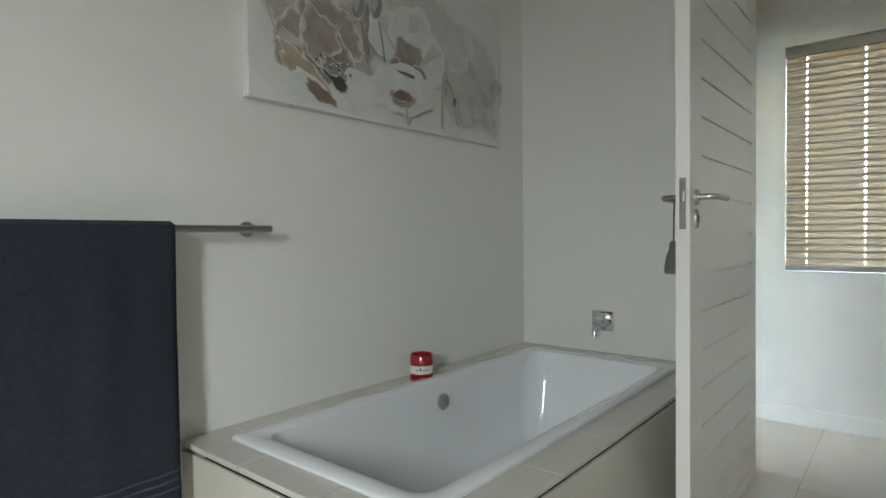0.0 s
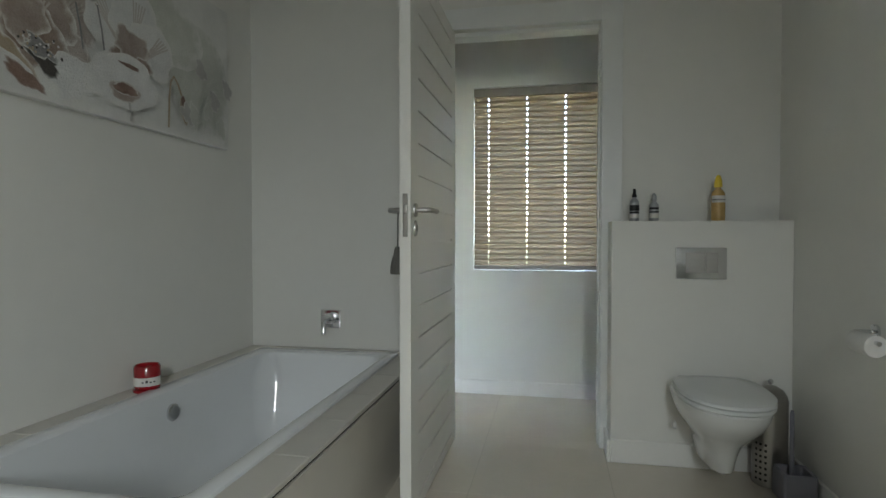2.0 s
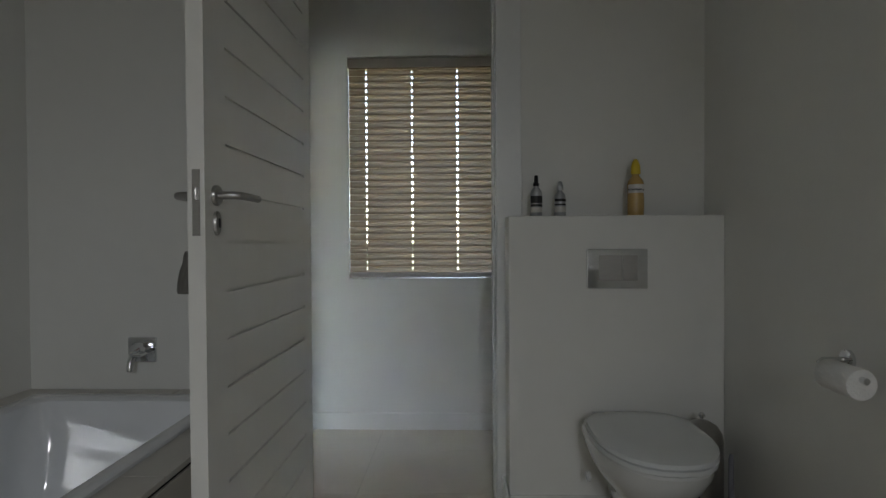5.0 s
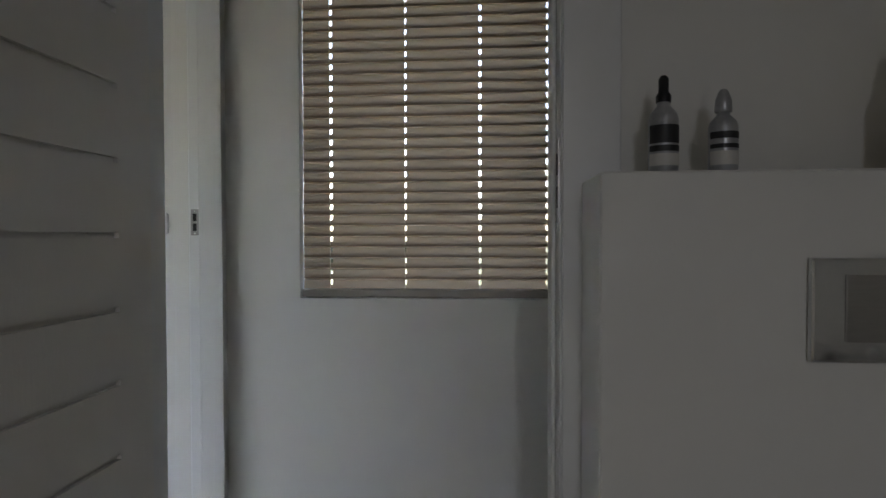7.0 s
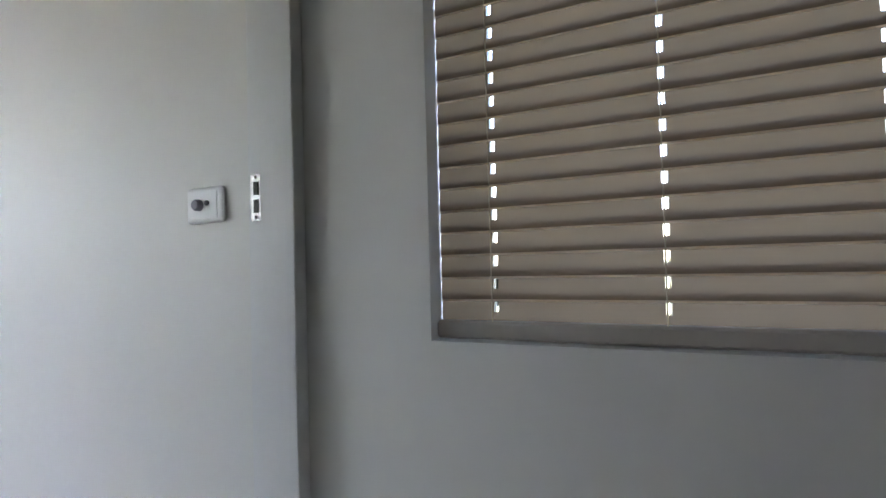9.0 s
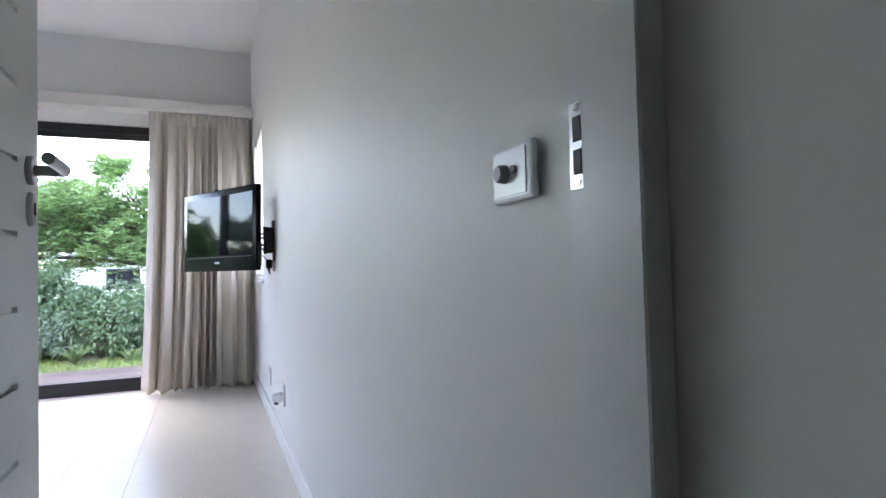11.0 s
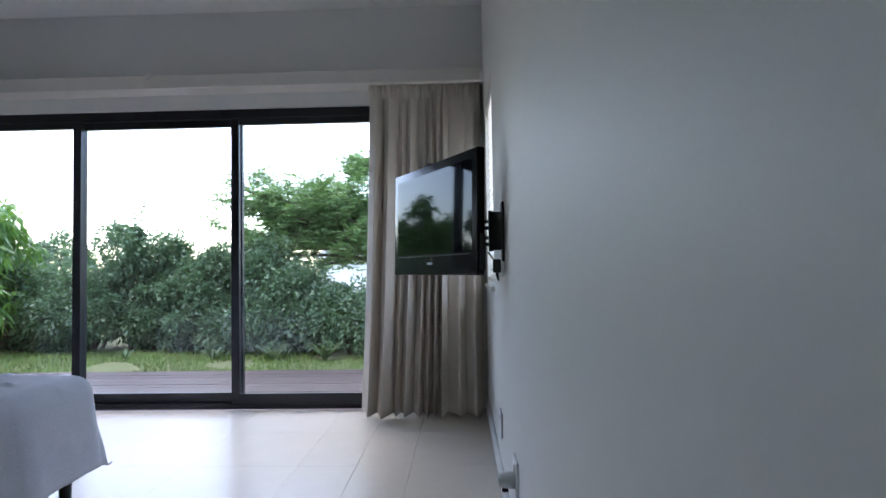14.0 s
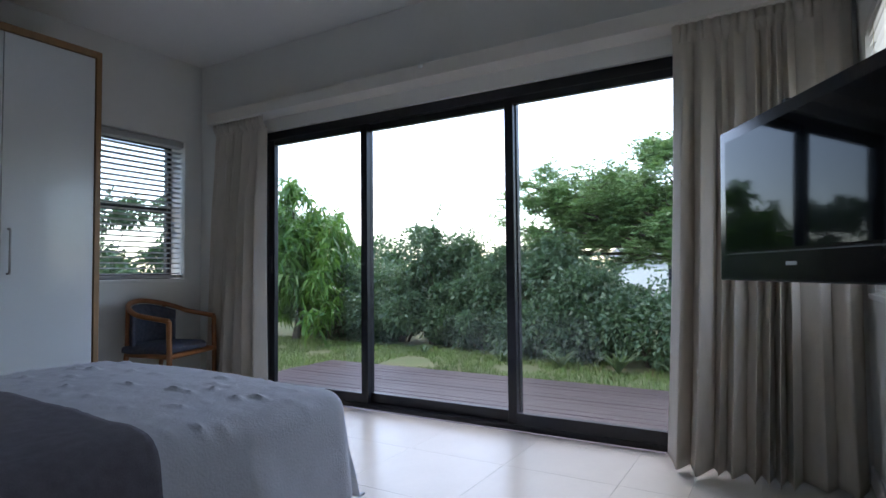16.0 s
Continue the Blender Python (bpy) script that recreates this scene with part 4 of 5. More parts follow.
# ---- blinds and windows ----
def venetian(name, label, axis, lo, hi, depth_at, z0, z1, pitch, tilt, slat_w, mat, cords, ladders, rail_mat, inward, holes=True):
    """A blind between lo and hi along its axis; depth_at is the middle of its depth, inward the sign towards the room."""
    mid = (lo + hi) / 2
    origin = (mid, depth_at, z0) if axis == 'x' else (depth_at, mid, z0)
    ob = thing(name, origin, label, "blind")

    def bx(nm, a, b, d0, d1, za, zb, m, bev=0.002, lab=""):
        dims = (a, b, d0, d1, za, zb) if axis == 'x' else (d0, d1, a, b, za, zb)
        return part(nm, B(*dims, bevel=bev, seg=1), m, ob, lab)
    raised = 0.014 if holes else 0.0
    bx("headrail", lo, hi, depth_at - 0.022, depth_at + 0.022, z1 - 0.045, z1, rail_mat)
    vx = sorted((depth_at + inward * 0.024, depth_at + inward * 0.032))
    bx("valance", lo, hi, vx[0], vx[1], z1 - 0.052, z1 - 0.002, rail_mat)
    bx("bottom_rail", lo, hi, depth_at - 0.024, depth_at + 0.024, z0 + 0.003, z0 + 0.030, rail_mat, 0.004)
    n = math.ceil((z1 - 0.062 - z0 - 0.035 - raised) / pitch) + 1
    a = radians(tilt)
    bm = bmesh.new()
    xs = [lo + 0.0004] + [p for c in cords for p in (c - 0.0038, c + 0.0038)] + [hi - 0.001]
    rows = []
    for k in range(7):
        s = k / 6 - 0.5
        crown = 0.0025 * (1 - (2 * s) ** 2)
        d = inward * (s * slat_w * math.cos(a) + crown * math.sin(a))
        h = -s * slat_w * math.sin(a) + crown * math.cos(a)
        rows.append([bm.verts.new((x - mid, d, h) if axis == 'x' else (d, x - mid, h)) for x in xs])
    for k in range(6):
        for i in range(len(xs) - 1):
            if holes and i % 2 == 1 and k in (2, 3):
                continue
            bm.faces.new((rows[k][i], rows[k][i + 1], rows[k + 1][i + 1], rows[k + 1][i]))
    # narrow strip below each slat, coloured pale as its lit lower edge
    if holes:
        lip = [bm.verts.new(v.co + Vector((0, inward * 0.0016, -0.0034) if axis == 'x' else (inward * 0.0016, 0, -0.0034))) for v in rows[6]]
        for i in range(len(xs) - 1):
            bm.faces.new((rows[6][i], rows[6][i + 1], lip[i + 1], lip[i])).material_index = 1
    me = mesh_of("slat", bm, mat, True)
    me.materials.append(SLATLITLIP)
    for i in range(n):
        s = new("slat", me)
        s.parent = ob
        wob = random.Random(i + int(z0 * 100)).uniform(-0.0005, 0.0005)
        s.location = (0, 0, 0.042 + 0.6 * raised + pitch * i + wob)
    for c in cords:
        for off in (-0.020, 0.020):
            p0 = (c, depth_at + off, z0 + 0.02) if axis == 'x' else (depth_at + off, c, z0 + 0.02)
            p1 = (c, depth_at + off, z1 - 0.045) if axis == 'x' else (depth_at + off, c, z1 - 0.045)
            part("ladder_cord", tube(bmesh.new(), [p0, p1], 0.0011, 6), CORD, ob)
    return ob


def frame_window(name, label, axis, w, d0, d1, bars, cross=(), fw=0.045):
    lo, hi, s, h = w
    ob = thing(name, ((lo + hi) / 2, d0, s) if axis == 'x' else (d0, (lo + hi) / 2, s), label, "window", kind="structure")

    def bx(nm, a, b, za, zb, m, e0=d0, e1=d1):
        return part(nm, B(*((a, b, e0, e1, za, zb) if axis == 'x' else (e0, e1, a, b, za, zb)), bevel=0.002, seg=1), m, ob)
    bx("frame", lo + 0.001, lo + fw, s + 0.001, h - 0.001, ALU)
    bx("frame", hi - fw, hi - 0.001, s + 0.001, h - 0.001, ALU)
    bx("frame", lo + fw, hi - fw, s + 0.001, s + fw, ALU)
    bx("frame", lo + fw, hi - fw, h - fw, h - 0.001, ALU)
    for b in bars:
        bx("mullion", b - 0.02, b + 0.02, s + 0.045, h - 0.045, ALU)
    for z in cross:
        bx("transom", lo + 0.045, hi - 0.045, z - 0.022, z + 0.022, ALU)
    mid = (d0 + d1) / 2
    pane = bx("pane", lo + fw - 0.005, hi - fw + 0.005, s + fw - 0.005, h - fw + 0.005, GLASS, mid - 0.003, mid + 0.003)
    pane.visible_shadow = False
    return ob


frame_window("window_2", "charcoal aluminium passage window behind the blind", 'x', PW, WY + 0.19, WY + 0.23, [], fw=0.015)
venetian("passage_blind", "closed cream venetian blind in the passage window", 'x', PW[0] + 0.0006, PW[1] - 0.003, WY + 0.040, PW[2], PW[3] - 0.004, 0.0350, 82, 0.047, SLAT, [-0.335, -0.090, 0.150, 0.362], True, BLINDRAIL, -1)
pull = thing("blind_pull_cord", (0.43, WY - 0.004, 0.75), "cream pull cords with small tassels hanging from the blind", "cord")
for x, z in ((0.405, 0.62), (0.425, 0.60), (0.395, 1.10)):
    part("cord", tube(bmesh.new(), [(x, WY + 0.012, 1.90), (x, WY + 0.012, z + 0.2), (x + 0.002, WY + 0.012, max(z, 0.83))], 0.0012, 6), CORD, pull)
    part("toggle", lathe(bmesh.new(), [(0.003, 0), (0.006, 0.004), (0.005, 0.02), (0.002, 0.026)], 12, (x + 0.002, WY + 0.012, max(z, 0.83) - 0.018)), CORD, pull, "", True)

frame_window("window_3", "charcoal aluminium window beside the television", 'x', TW, WY + 0.18, WY + 0.22, [])
venetian("television_wall_blind", "white venetian blind hanging beside the television", 'x', TW[0] + 0.01, TW[1] - 0.01, WY + 0.03, TW[2] + 0.01, TW[3], 0.043, 40, 0.05, SLATWHITE, [-5.05, -4.62], True, SLATWHITE, -1, False)
solid("window_sill", B(TW[0] - 0.02, TW[1] + 0.02, WY - 0.022, WY + 0.05, TW[2] - 0.028, TW[2] - 0.002, bevel=0.004), TRIM, "white painted window sill", "sill", "structure")

frame_window("window_5", "charcoal aluminium top-hung bedroom window", 'x', BW, LY - 0.23, LY - 0.19, [], [1.53])
venetian("bedroom_blind", "white venetian blind with open slats", 'x', BW[0] + 0.008, BW[1] - 0.01, LY - 0.045, BW[2] + 0.004, BW[3] - 0.004, 0.043, -12, 0.050, SLATBACKLIT, [-5.18, -4.6], True, SLATBACKLIT, 1, False)
solid("window_sill", B(BW[0] - 0.02, BW[1], LY - 0.08, LY + 0.014, BW[2] - 0.025, BW[2] - 0.001, bevel=0.004), TRIM, "white painted window sill", "sill", "structure")

# ---- sliding doors ----
sld = thing("sliding_door", (SX - 0.1, 1.9, 0), "three-panel charcoal aluminium sliding door, closed", "sliding door", kind="structure")
FX0, FX1 = SX - 0.135, SX - 0.03
part("head_track", B(FX0, FX1, SL[0] + 0.001, SL[1] - 0.001, 2.065, 2.129, bevel=0.003, seg=1), ALU, sld)
part("sill_track", B(FX0, FX1, SL[0] + 0.001, SL[1] - 0.001, 0.001, 0.035, bevel=0.003, seg=1), ALU, sld)
for y0, y1 in ((SL[0] + 0.001, SL[0] + 0.05), (SL[1] - 0.05, SL[1] - 0.001)):
    part("side_jamb", B(FX0, FX1, y0, y1, 0.035, 2.065, bevel=0.003, seg=1), ALU, sld)
for k, (ya, yb, xp) in enumerate(((0.322, 1.33, SX - 0.075), (1.268, 2.49, SX - 0.12), (2.425, 3.58, SX - 0.075))):
    panel = part("panel", box(box(box(B(xp, xp + 0.038, ya, ya + 0.058, 0.035, 2.065, bevel=0.003, seg=1), xp, xp + 0.038, yb - 0.058, yb, 0.035, 2.065), xp, xp + 0.038, ya + 0.058, yb - 0.058, 0.035, 0.105), xp, xp + 0.038, ya + 0.058, yb - 0.058, 2.02, 2.065), ALU, sld, "charcoal sliding panel frame")
    pane = part("pane", B(xp + 0.016, xp + 0.022, ya + 0.05, yb - 0.05, 0.10, 2.025), GLASS, panel)
    pane.visible_shadow = False
part("pull_handle", box(B(SX - 0.037, SX - 0.022, 0.34, 0.362, 0.98, 1.12, bevel=0.003), SX - 0.03, SX - 0.018, 0.342, 0.36, 1.0, 1.10, bevel=0.002), BLACKPL, sld)
solid("pelmet", B(SX + 0.001, SX + 0.17, LY + 0.30, WY - 0.03, 2.228, 2.318, bevel=0.004), PELMET, "long cream painted timber pelmet above the curtains", "pelmet")
kn = thing("cord_hook", (SX + 0.17, 1.942, 2.306), "small white hook on the pelmet", "hook")
part("stud", lathe(bmesh.new(), [(0.016, 0), (0.018, 0.01), (0.012, 0.02), (0.006, 0.022)], 14, (SX + 0.1685, 1.942, 2.306), axis='x'), WHITEPL, kn, "", True)
part("eye", tube(bmesh.new(), [(SX + 0.19, 1.942, 2.306), (SX + 0.205, 1.942, 2.298), (SX + 0.203, 1.942, 2.283)], 0.004, 8), WHITEPL, kn, "", True)
ec = solid("pelmet_end_cap", B(SX + 0.10, SX + 0.165, WY - 0.029, WY - 0.001, 2.22, 2.29, bevel=0.004), WHITEPL, "small white end bracket of the curtain track", "bracket")


def curtain(name, label, ya, yb, ya_low, yb_low, folds, seed, swing):
    rnd = random.Random(seed)
    ph = [rnd.uniform(0, 6.28) for _ in range(6)]
    rnd.random()
    xm = SX + 0.115

    edges = [0.0]
    while edges[-1] < 1.0:
        edges.append(edges[-1] + rnd.uniform(0.45, 1.6) / folds)
    edges = [e / edges[-1] for e in edges]
    depth_of = [rnd.uniform(0.5, 1.25) for _ in edges]
    lean = [rnd.uniform(0.30, 0.70) for _ in edges]

    def f(u, v):
        z = 2.235 - v * 2.218
        a, b = ya + (ya_low - ya) * v ** 1.5, yb + (yb_low - yb) * v ** 1.5
        drift = 0.010 * math.sin(3.0 * v + ph[0] + 6 * u) * v
        q = min(0.9999, max(0.0, u + drift))
        i = max(k for k, e in enumerate(edges[:-1]) if e <= q)
        w = (q - edges[i]) / (edges[i + 1] - edges[i])
        w = 0.5 * w / lean[i] if w < lean[i] else 0.5 + 0.5 * (w - lean[i]) / (1 - lean[i])
        hump = math.sin(math.pi * w) ** 0.85
        grow = 0.4 + 0.6 * min(1, v * 3)
        x = xm - 0.040 + (0.068 + 0.045 * v) * hump * depth_of[i] * grow + swing * v * min(1, 6 * u) * min(1, 6 * (1 - u) + 0.4) + 0.005 * math.sin(5 * v + 7 * u + ph[3])
        if v < 0.045:
            x = xm - 0.01 + 0.020 * abs(math.sin(math.pi * u * folds * 2.2))
        y = a + (b - a) * u + 0.012 * math.sin(2 * math.pi * w) * grow
        hem = 0.008 * math.sin(2 * math.pi * w + 0.8) + 0.005 * math.sin(3 * u + ph[4]) if v > 0.999 else 0
        return (x, y, z + hem)
    ob = solid(name, grid(bmesh.new(), int(folds * 20), 44, f), CURTAIN, label, "curtain", smooth=True)
    md = ob.modifiers.new("thick", 'SOLIDIFY')
    md.thickness = 0.003
    return ob


curtain("curtain", "oatmeal linen curtain hanging in pleats, drawn open", 3.45, 4.205, 3.37, 4.20, 9.0, 4, 0.115)
curtain("curtain", "oatmeal linen curtain gathered beside the small window", -0.19, 0.42, -0.25, 0.46, 7.0, 9, 0.03)

# ---- television on its wall arm ----
tv = thing("television", (-4.08, 3.93, 0.94), "black flat-screen television turned on a wall arm, switched off", "television")
TL, TR = Vector((-4.37, 3.725, 0)), Vector((-3.655, 4.122, 0))
ax = (TR - TL).normalized()
nrm = Vector((ax.y, -ax.x, 0))
TWID = (TR - TL).length
tm = Matrix(((ax.x, nrm.x, 0, TL.x), (ax.y, nrm.y, 0, TL.y), (0, 0, 1, 0.937), (0, 0, 0, 1))) @ pose(0, 0, 0, 1.2, 0, 0)


def tvbox(nm, a, b, d0, d1, za, zb, m, bev, parent=tv, lab="", smooth=False):
    bm = B(a, b, d0, d1, za, zb, bevel=bev, seg=3)
    bm.transform(tm)
    return part(nm, bm, m, parent, lab, smooth)


TH = 0.492
tvbox("bezel", 0.0, TWID, -0.034, 0.0, 0.0, TH, TVPL, 0.005, smooth=True)
tvbox("back_shell", 0.09, TWID - 0.14, -0.085, -0.0345, 0.05, TH - 0.03, TVBACK, 0.015)
tvbox("screen", 0.040, TWID - 0.040, -0.001, 0.0008, 0.095, TH - 0.038, SCREEN, 0.0)
tvbox("lower_trim", 0.05, TWID - 0.05, 0.0, 0.003, 0.083, 0.086, ALU, 0.0)
tvbox("badge", TWID * 0.47, TWID * 0.53, 0.0, 0.002, 0.046, 0.056, ALUWHITE, 0.0, lab="small silver badge")
tvbox("sensor_nub", TWID * 0.42, TWID * 0.45, -0.035, -0.015, TH, TH + 0.014, TVBACK, 0.003)
tvbox("control_strip", TWID, TWID + 0.006, -0.034, -0.01, 0.02, 0.16, TVBACK, 0.003)
arm = thing("television_bracket", (-3.80, WY, 1.1), "black steel swing-arm bracket bolted to the wall", "bracket")
part("wall_plate", B(-3.805, -3.735, WY - 0.010, WY - 0.0005, 0.99, 1.225, bevel=0.003), TVBACK, arm)
part("post", B(-3.78, -3.73, WY - 0.050, WY - 0.011, 1.035, 1.185, bevel=0.005), TVBACK, arm)
for z in (1.06, 1.085, 1.125, 1.15):
    part("swing_arm", tube(bmesh.new(), [(-3.755, WY - 0.035, z), (-3.80, WY - 0.075, z), (-3.93, WY - 0.13, z)], 0.007, 8), TVBACK, arm, "", True)
part("pivot", tube(bmesh.new(), [(-3.755, WY - 0.052, 1.03), (-3.755, WY - 0.052, 1.19)], 0.010, 10), TVBACK, arm, "", True)
cab = thing("television_cable", (-3.80, WY - 0.02, 0.95), "black television cable and plug top hanging by the bracket", "cable")
part("cord", tube(bmesh.new(), [(-3.86, WY - 0.06, 1.03), (-3.875, WY - 0.03, 0.99), (-3.87, WY - 0.02, 0.94), (-3.84, WY - 0.02, 0.915), (-3.805, WY - 0.03, 0.935), (-3.795, WY - 0.03, 0.985)], 0.0035, 8), BLACKPL, cab, "", True)
part("plug_top", B(-3.812, -3.782, WY - 0.045, WY - 0.012, 0.945, 1.0, bevel=0.006), BLACKPL, cab)
part("outlet", B(-3.83, -3.77, WY - 0.011, WY - 0.0006, 0.93, 0.985, bevel=0.003), WHITEPL, cab)

# ---- switch and sockets ----
sw = thing("light_switch", (-0.91, WY, 1.04), "white dimmer switch plate with a round knob", "switch")
part("plate", B(-0.967, -0.868, WY - 0.012, WY - 0.0005, 1.008, 1.078, bevel=0.006), WHITEPL, sw)
part("inset", B(-0.955, -0.880, WY - 0.0135, WY - 0.0118, 1.016, 1.070, bevel=0.0006, seg=1), WHITEPL, sw)
part("knob", lathe(bmesh.new(), [(0.0115, 0), (0.011, -0.009), (0.009, -0.012)], 20, (-0.928, WY - 0.0135, 1.043), axis='y'), GREYPL, sw, "grey dimmer knob", True)
part("indicator", lathe(bmesh.new(), [(0.005, 0), (0.005, -0.004), (0.003, -0.005)], 12, (-0.905, WY - 0.0135, 1.046), axis='y'), GREYPL, sw, "", True)


def socket(x, z, plug):
    ob = thing("wall_socket", (x, WY, z), "white wall socket with a white plug in it" if plug else "white blank wall socket plate", "socket", "sockets on the television wall")
    part("plate", B(x - 0.058, x + 0.058, WY - 0.010, WY - 0.0005, z - 0.055, z + 0.055, bevel=0.004), WHITEPL, ob)
    part("rocker", B(x - 0.02, x + 0.02, WY - 0.014, WY - 0.0095, z + 0.018, z + 0.04, bevel=0.002), WHITEPL, ob)
    if plug:
        pl = part("plug", lathe(bmesh.new(), [(0.026, -0.010), (0.027, -0.025), (0.022, -0.055), (0.014, -0.062)], 16, (x, WY, z - 0.015), axis='y'), WHITEPL, ob, "", True)
        part("plug_pins", B(x - 0.004, x + 0.004, WY - 0.05, WY - 0.03, z - 0.052, z - 0.04), BLACKPL, pl)


socket(-4.09, 0.27, False)
socket(-3.39, 0.29, True)

# ---- bed ----
bed = thing("bed", (-2.8, 1.7, 0), "low double bed base with mattress on dark feet", "bed")
part("base", B(-3.80, -1.72, 1.02, 2.40, 0.13, 0.32, bevel=0.01), BEDBASE, bed)
part("mattress", B(-3.82, -1.70, 1.0, 2.42, 0.321, 0.535, bevel=0.04, seg=3), BEDBASE, bed)
for x in (-3.72, -1.80):
    for y in ((1.1, 2.36) if x > -3 else (1.1,)):
        part("foot", lathe(bmesh.new(), [(0.026, 0.0), (0.03, 0.004), (0.026, 0.03), (0.02, 0.045), (0.024, 0.13)], 14, (x, y, 0.0005)), BLACKPL, bed, "black turned foot", True)
    if x < -3:
        part("foot", lathe(bmesh.new(), [(0.03, 0.0), (0.034, 0.004), (0.03, 0.03), (0.022, 0.05), (0.024, 0.13)], 14, (-3.80, 2.44, 0.0005)), BLACKPL, bed, "black turned foot", True)


def drape(x0, x1, y0, y1, top, hem, flare, lift, seed, nu=90, nv=90, overhang=0.40, sides=(1, 1, 1, 1)):
    """A cloth laid over the mattress: flat on top, hanging over the edges it reaches."""
    rnd = random.Random(seed)
    ph = [rnd.uniform(0, 6.28) for _ in range(8)]

    def f(u, v):
        a = (x0 - overhang * sides[0]) + u * ((x1 + overhang * sides[1]) - (x0 - overhang * sides[0]))
        b = (y0 - overhang * sides[2]) + v * ((y1 + overhang * sides[3]) - (y0 - overhang * sides[2]))
        ox = (x0 - a) if a < x0 else (a - x1 if a > x1 else 0.0)
        oy = (y0 - b) if b < y0 else (b - y1 if b > y1 else 0.0)
        sx, sy = (-1 if a < x0 else 1), (-1 if b < y0 else 1)
        o = (ox ** 3 + oy ** 3) ** (1 / 3)
        t = o / overhang
        px, py = min(max(a, x0), x1), min(max(b, y0), y1)
        rr = 0.075
        arc = min(o, rr * 1.57)
        out = rr * math.sin(arc / rr) if o > 0 else 0.0
        down = rr * (1 - math.cos(arc / rr)) + max(0.0, o - rr * 1.57)
        along = (b if ox > oy else a)
        fold = math.sin(along * 9 + ph[0]) * 0.5 + math.sin(along * 17 + ph[1]) * 0.3 + math.sin(along * 31 + ph[2]) * 0.15
        if o > 0:
            out += t * flare + t * 0.022 * fold
            w = ox + oy + 1e-9
            px += sx * out * (ox / w) ** 0.6 if ox > 0 else 0
            py += sy * out * (oy / w) ** 0.6 if oy > 0 else 0
        z = top - min(down, top - hem)
        crest = lift * (noise.noise((px * 5 + seed, py * 5, 0)) + 0.5 * noise.noise((px * 14, py * 14 + seed, 3)))
        pucker = (0.030 if lift < 0.005 else 0.008) * max(0, noise.noise((px * 22, py * 11, seed + 9)) - 0.30) + 0.002 * noise.noise((px * 30, py * 36, seed + 2))
        dome = 0.022 * math.sin(math.pi * min(1, max(0, (py - y0) / (y1 - y0)))) if o == 0 else 0
        return (px, py, z + crest * (1 if o == 0 else 0.4) + pucker + dome)
    return grid(bmesh.new(), nu, nv, f)


sp_ = solid("bedspread", drape(-3.83, -1.72, 0.99, 2.43, 0.548, 0.155, 0.060, 0.004, 3, 170, 150, 0.42, (1, 0, 1, 1)), SPREAD, "pale lilac-grey puckered bedspread hanging over the bed", "bedspread", smooth=True)
sp_.modifiers.new("thick", 'SOLIDIFY').thickness = 0.006
th_ = solid("bed_throw", drape(-3.13, -2.10, 0.965, 2.455, 0.574, 0.16, 0.075, 0.006, 8, 60, 90, 0.42, (0, 0, 1, 1)), THROW, "dark charcoal throw laid across the bed", "blanket", smooth=True)
th_.modifiers.new("thick", 'SOLIDIFY').thickness = 0.016

# ---- built-in cupboard ----
cup = thing("wardrobe", (-3.7, -0.2, 0), "tall white wardrobe with a wood edge frame and steel handles", "wardrobe")
CXA, CXB, CYF, CZT = -4.305, -2.62, 0.045, 2.46
part("side_panel", B(CXA, CXA + 0.035, LY + 0.001, CYF, 0.0, CZT, bevel=0.002, seg=1), OAK, cup, "wood-veneered end panel")
part("top_panel", B(CXA + 0.0355, CXB, LY + 0.001, CYF, CZT - 0.045, CZT, bevel=0.002, seg=1), OAK, cup, "wood-veneered top edge")
part("carcass", B(CXA + 0.036, CXB, LY + 0.002, CYF - 0.03, 0.0, CZT - 0.046), GLOSSWHITE, cup)
for k in range(3):
    xa = CXA + 0.040 + 0.516 * k
    dr = part("cupboard_door", B(xa + 0.002, xa + 0.513, CYF - 0.026, CYF - 0.006, 0.09, CZT - 0.050, bevel=0.002, seg=2), GLOSSWHITE, cup)
    hx_ = xa + (0.478 if k % 2 == 0 else 0.037)
    hd = tube(bmesh.new(), [(hx_, CYF - 0.006, 0.99), (hx_, CYF + 0.022, 0.99), (hx_, CYF + 0.026, 0.997), (hx_, CYF + 0.026, 1.243), (hx_, CYF + 0.022, 1.25), (hx_, CYF - 0.006, 1.25)], 0.006, 10)
    part("bar_handle", hd, BRUSHED, dr, "slim steel bar handle", True)
part("plinth", B(CXA + 0.036, CXB, CYF - 0.05, CYF - 0.031, 0.0, 0.088), GLOSSWHITE, cup)

# ---- armchair ----
chair = thing("tub_armchair", (-4.98, -0.12, 0), "curved wooden armchair upholstered in blue-grey fabric", "armchair")
CM = pose(-4.93, -0.19, 0, 0, 0, 200)


def ch(nm, bm, m, lab="", smooth=True, parent=chair):
    bm.transform(CM)
    return part(nm, bm, m, parent, lab, smooth)


def rail_pt(a):
    """The bent top rail, a from -1 to 1 round the back."""
    w = radians(a * 105)
    x = 0.285 * math.sin(w)
    y = 0.235 * math.cos(w)
    yy = y if abs(a) < 0.8 else y - (abs(a) - 0.8) * 0.85
    z = 0.775 - 0.135 * abs(a) ** 1.6
    return (x, yy, z)


# local y points to the back of the chair
ch("arm_rail", tube(bmesh.new(), [rail_pt(-1 + k / 16) for k in range(33)], 0.019, 12), WOOD, "bent wooden arm rail")
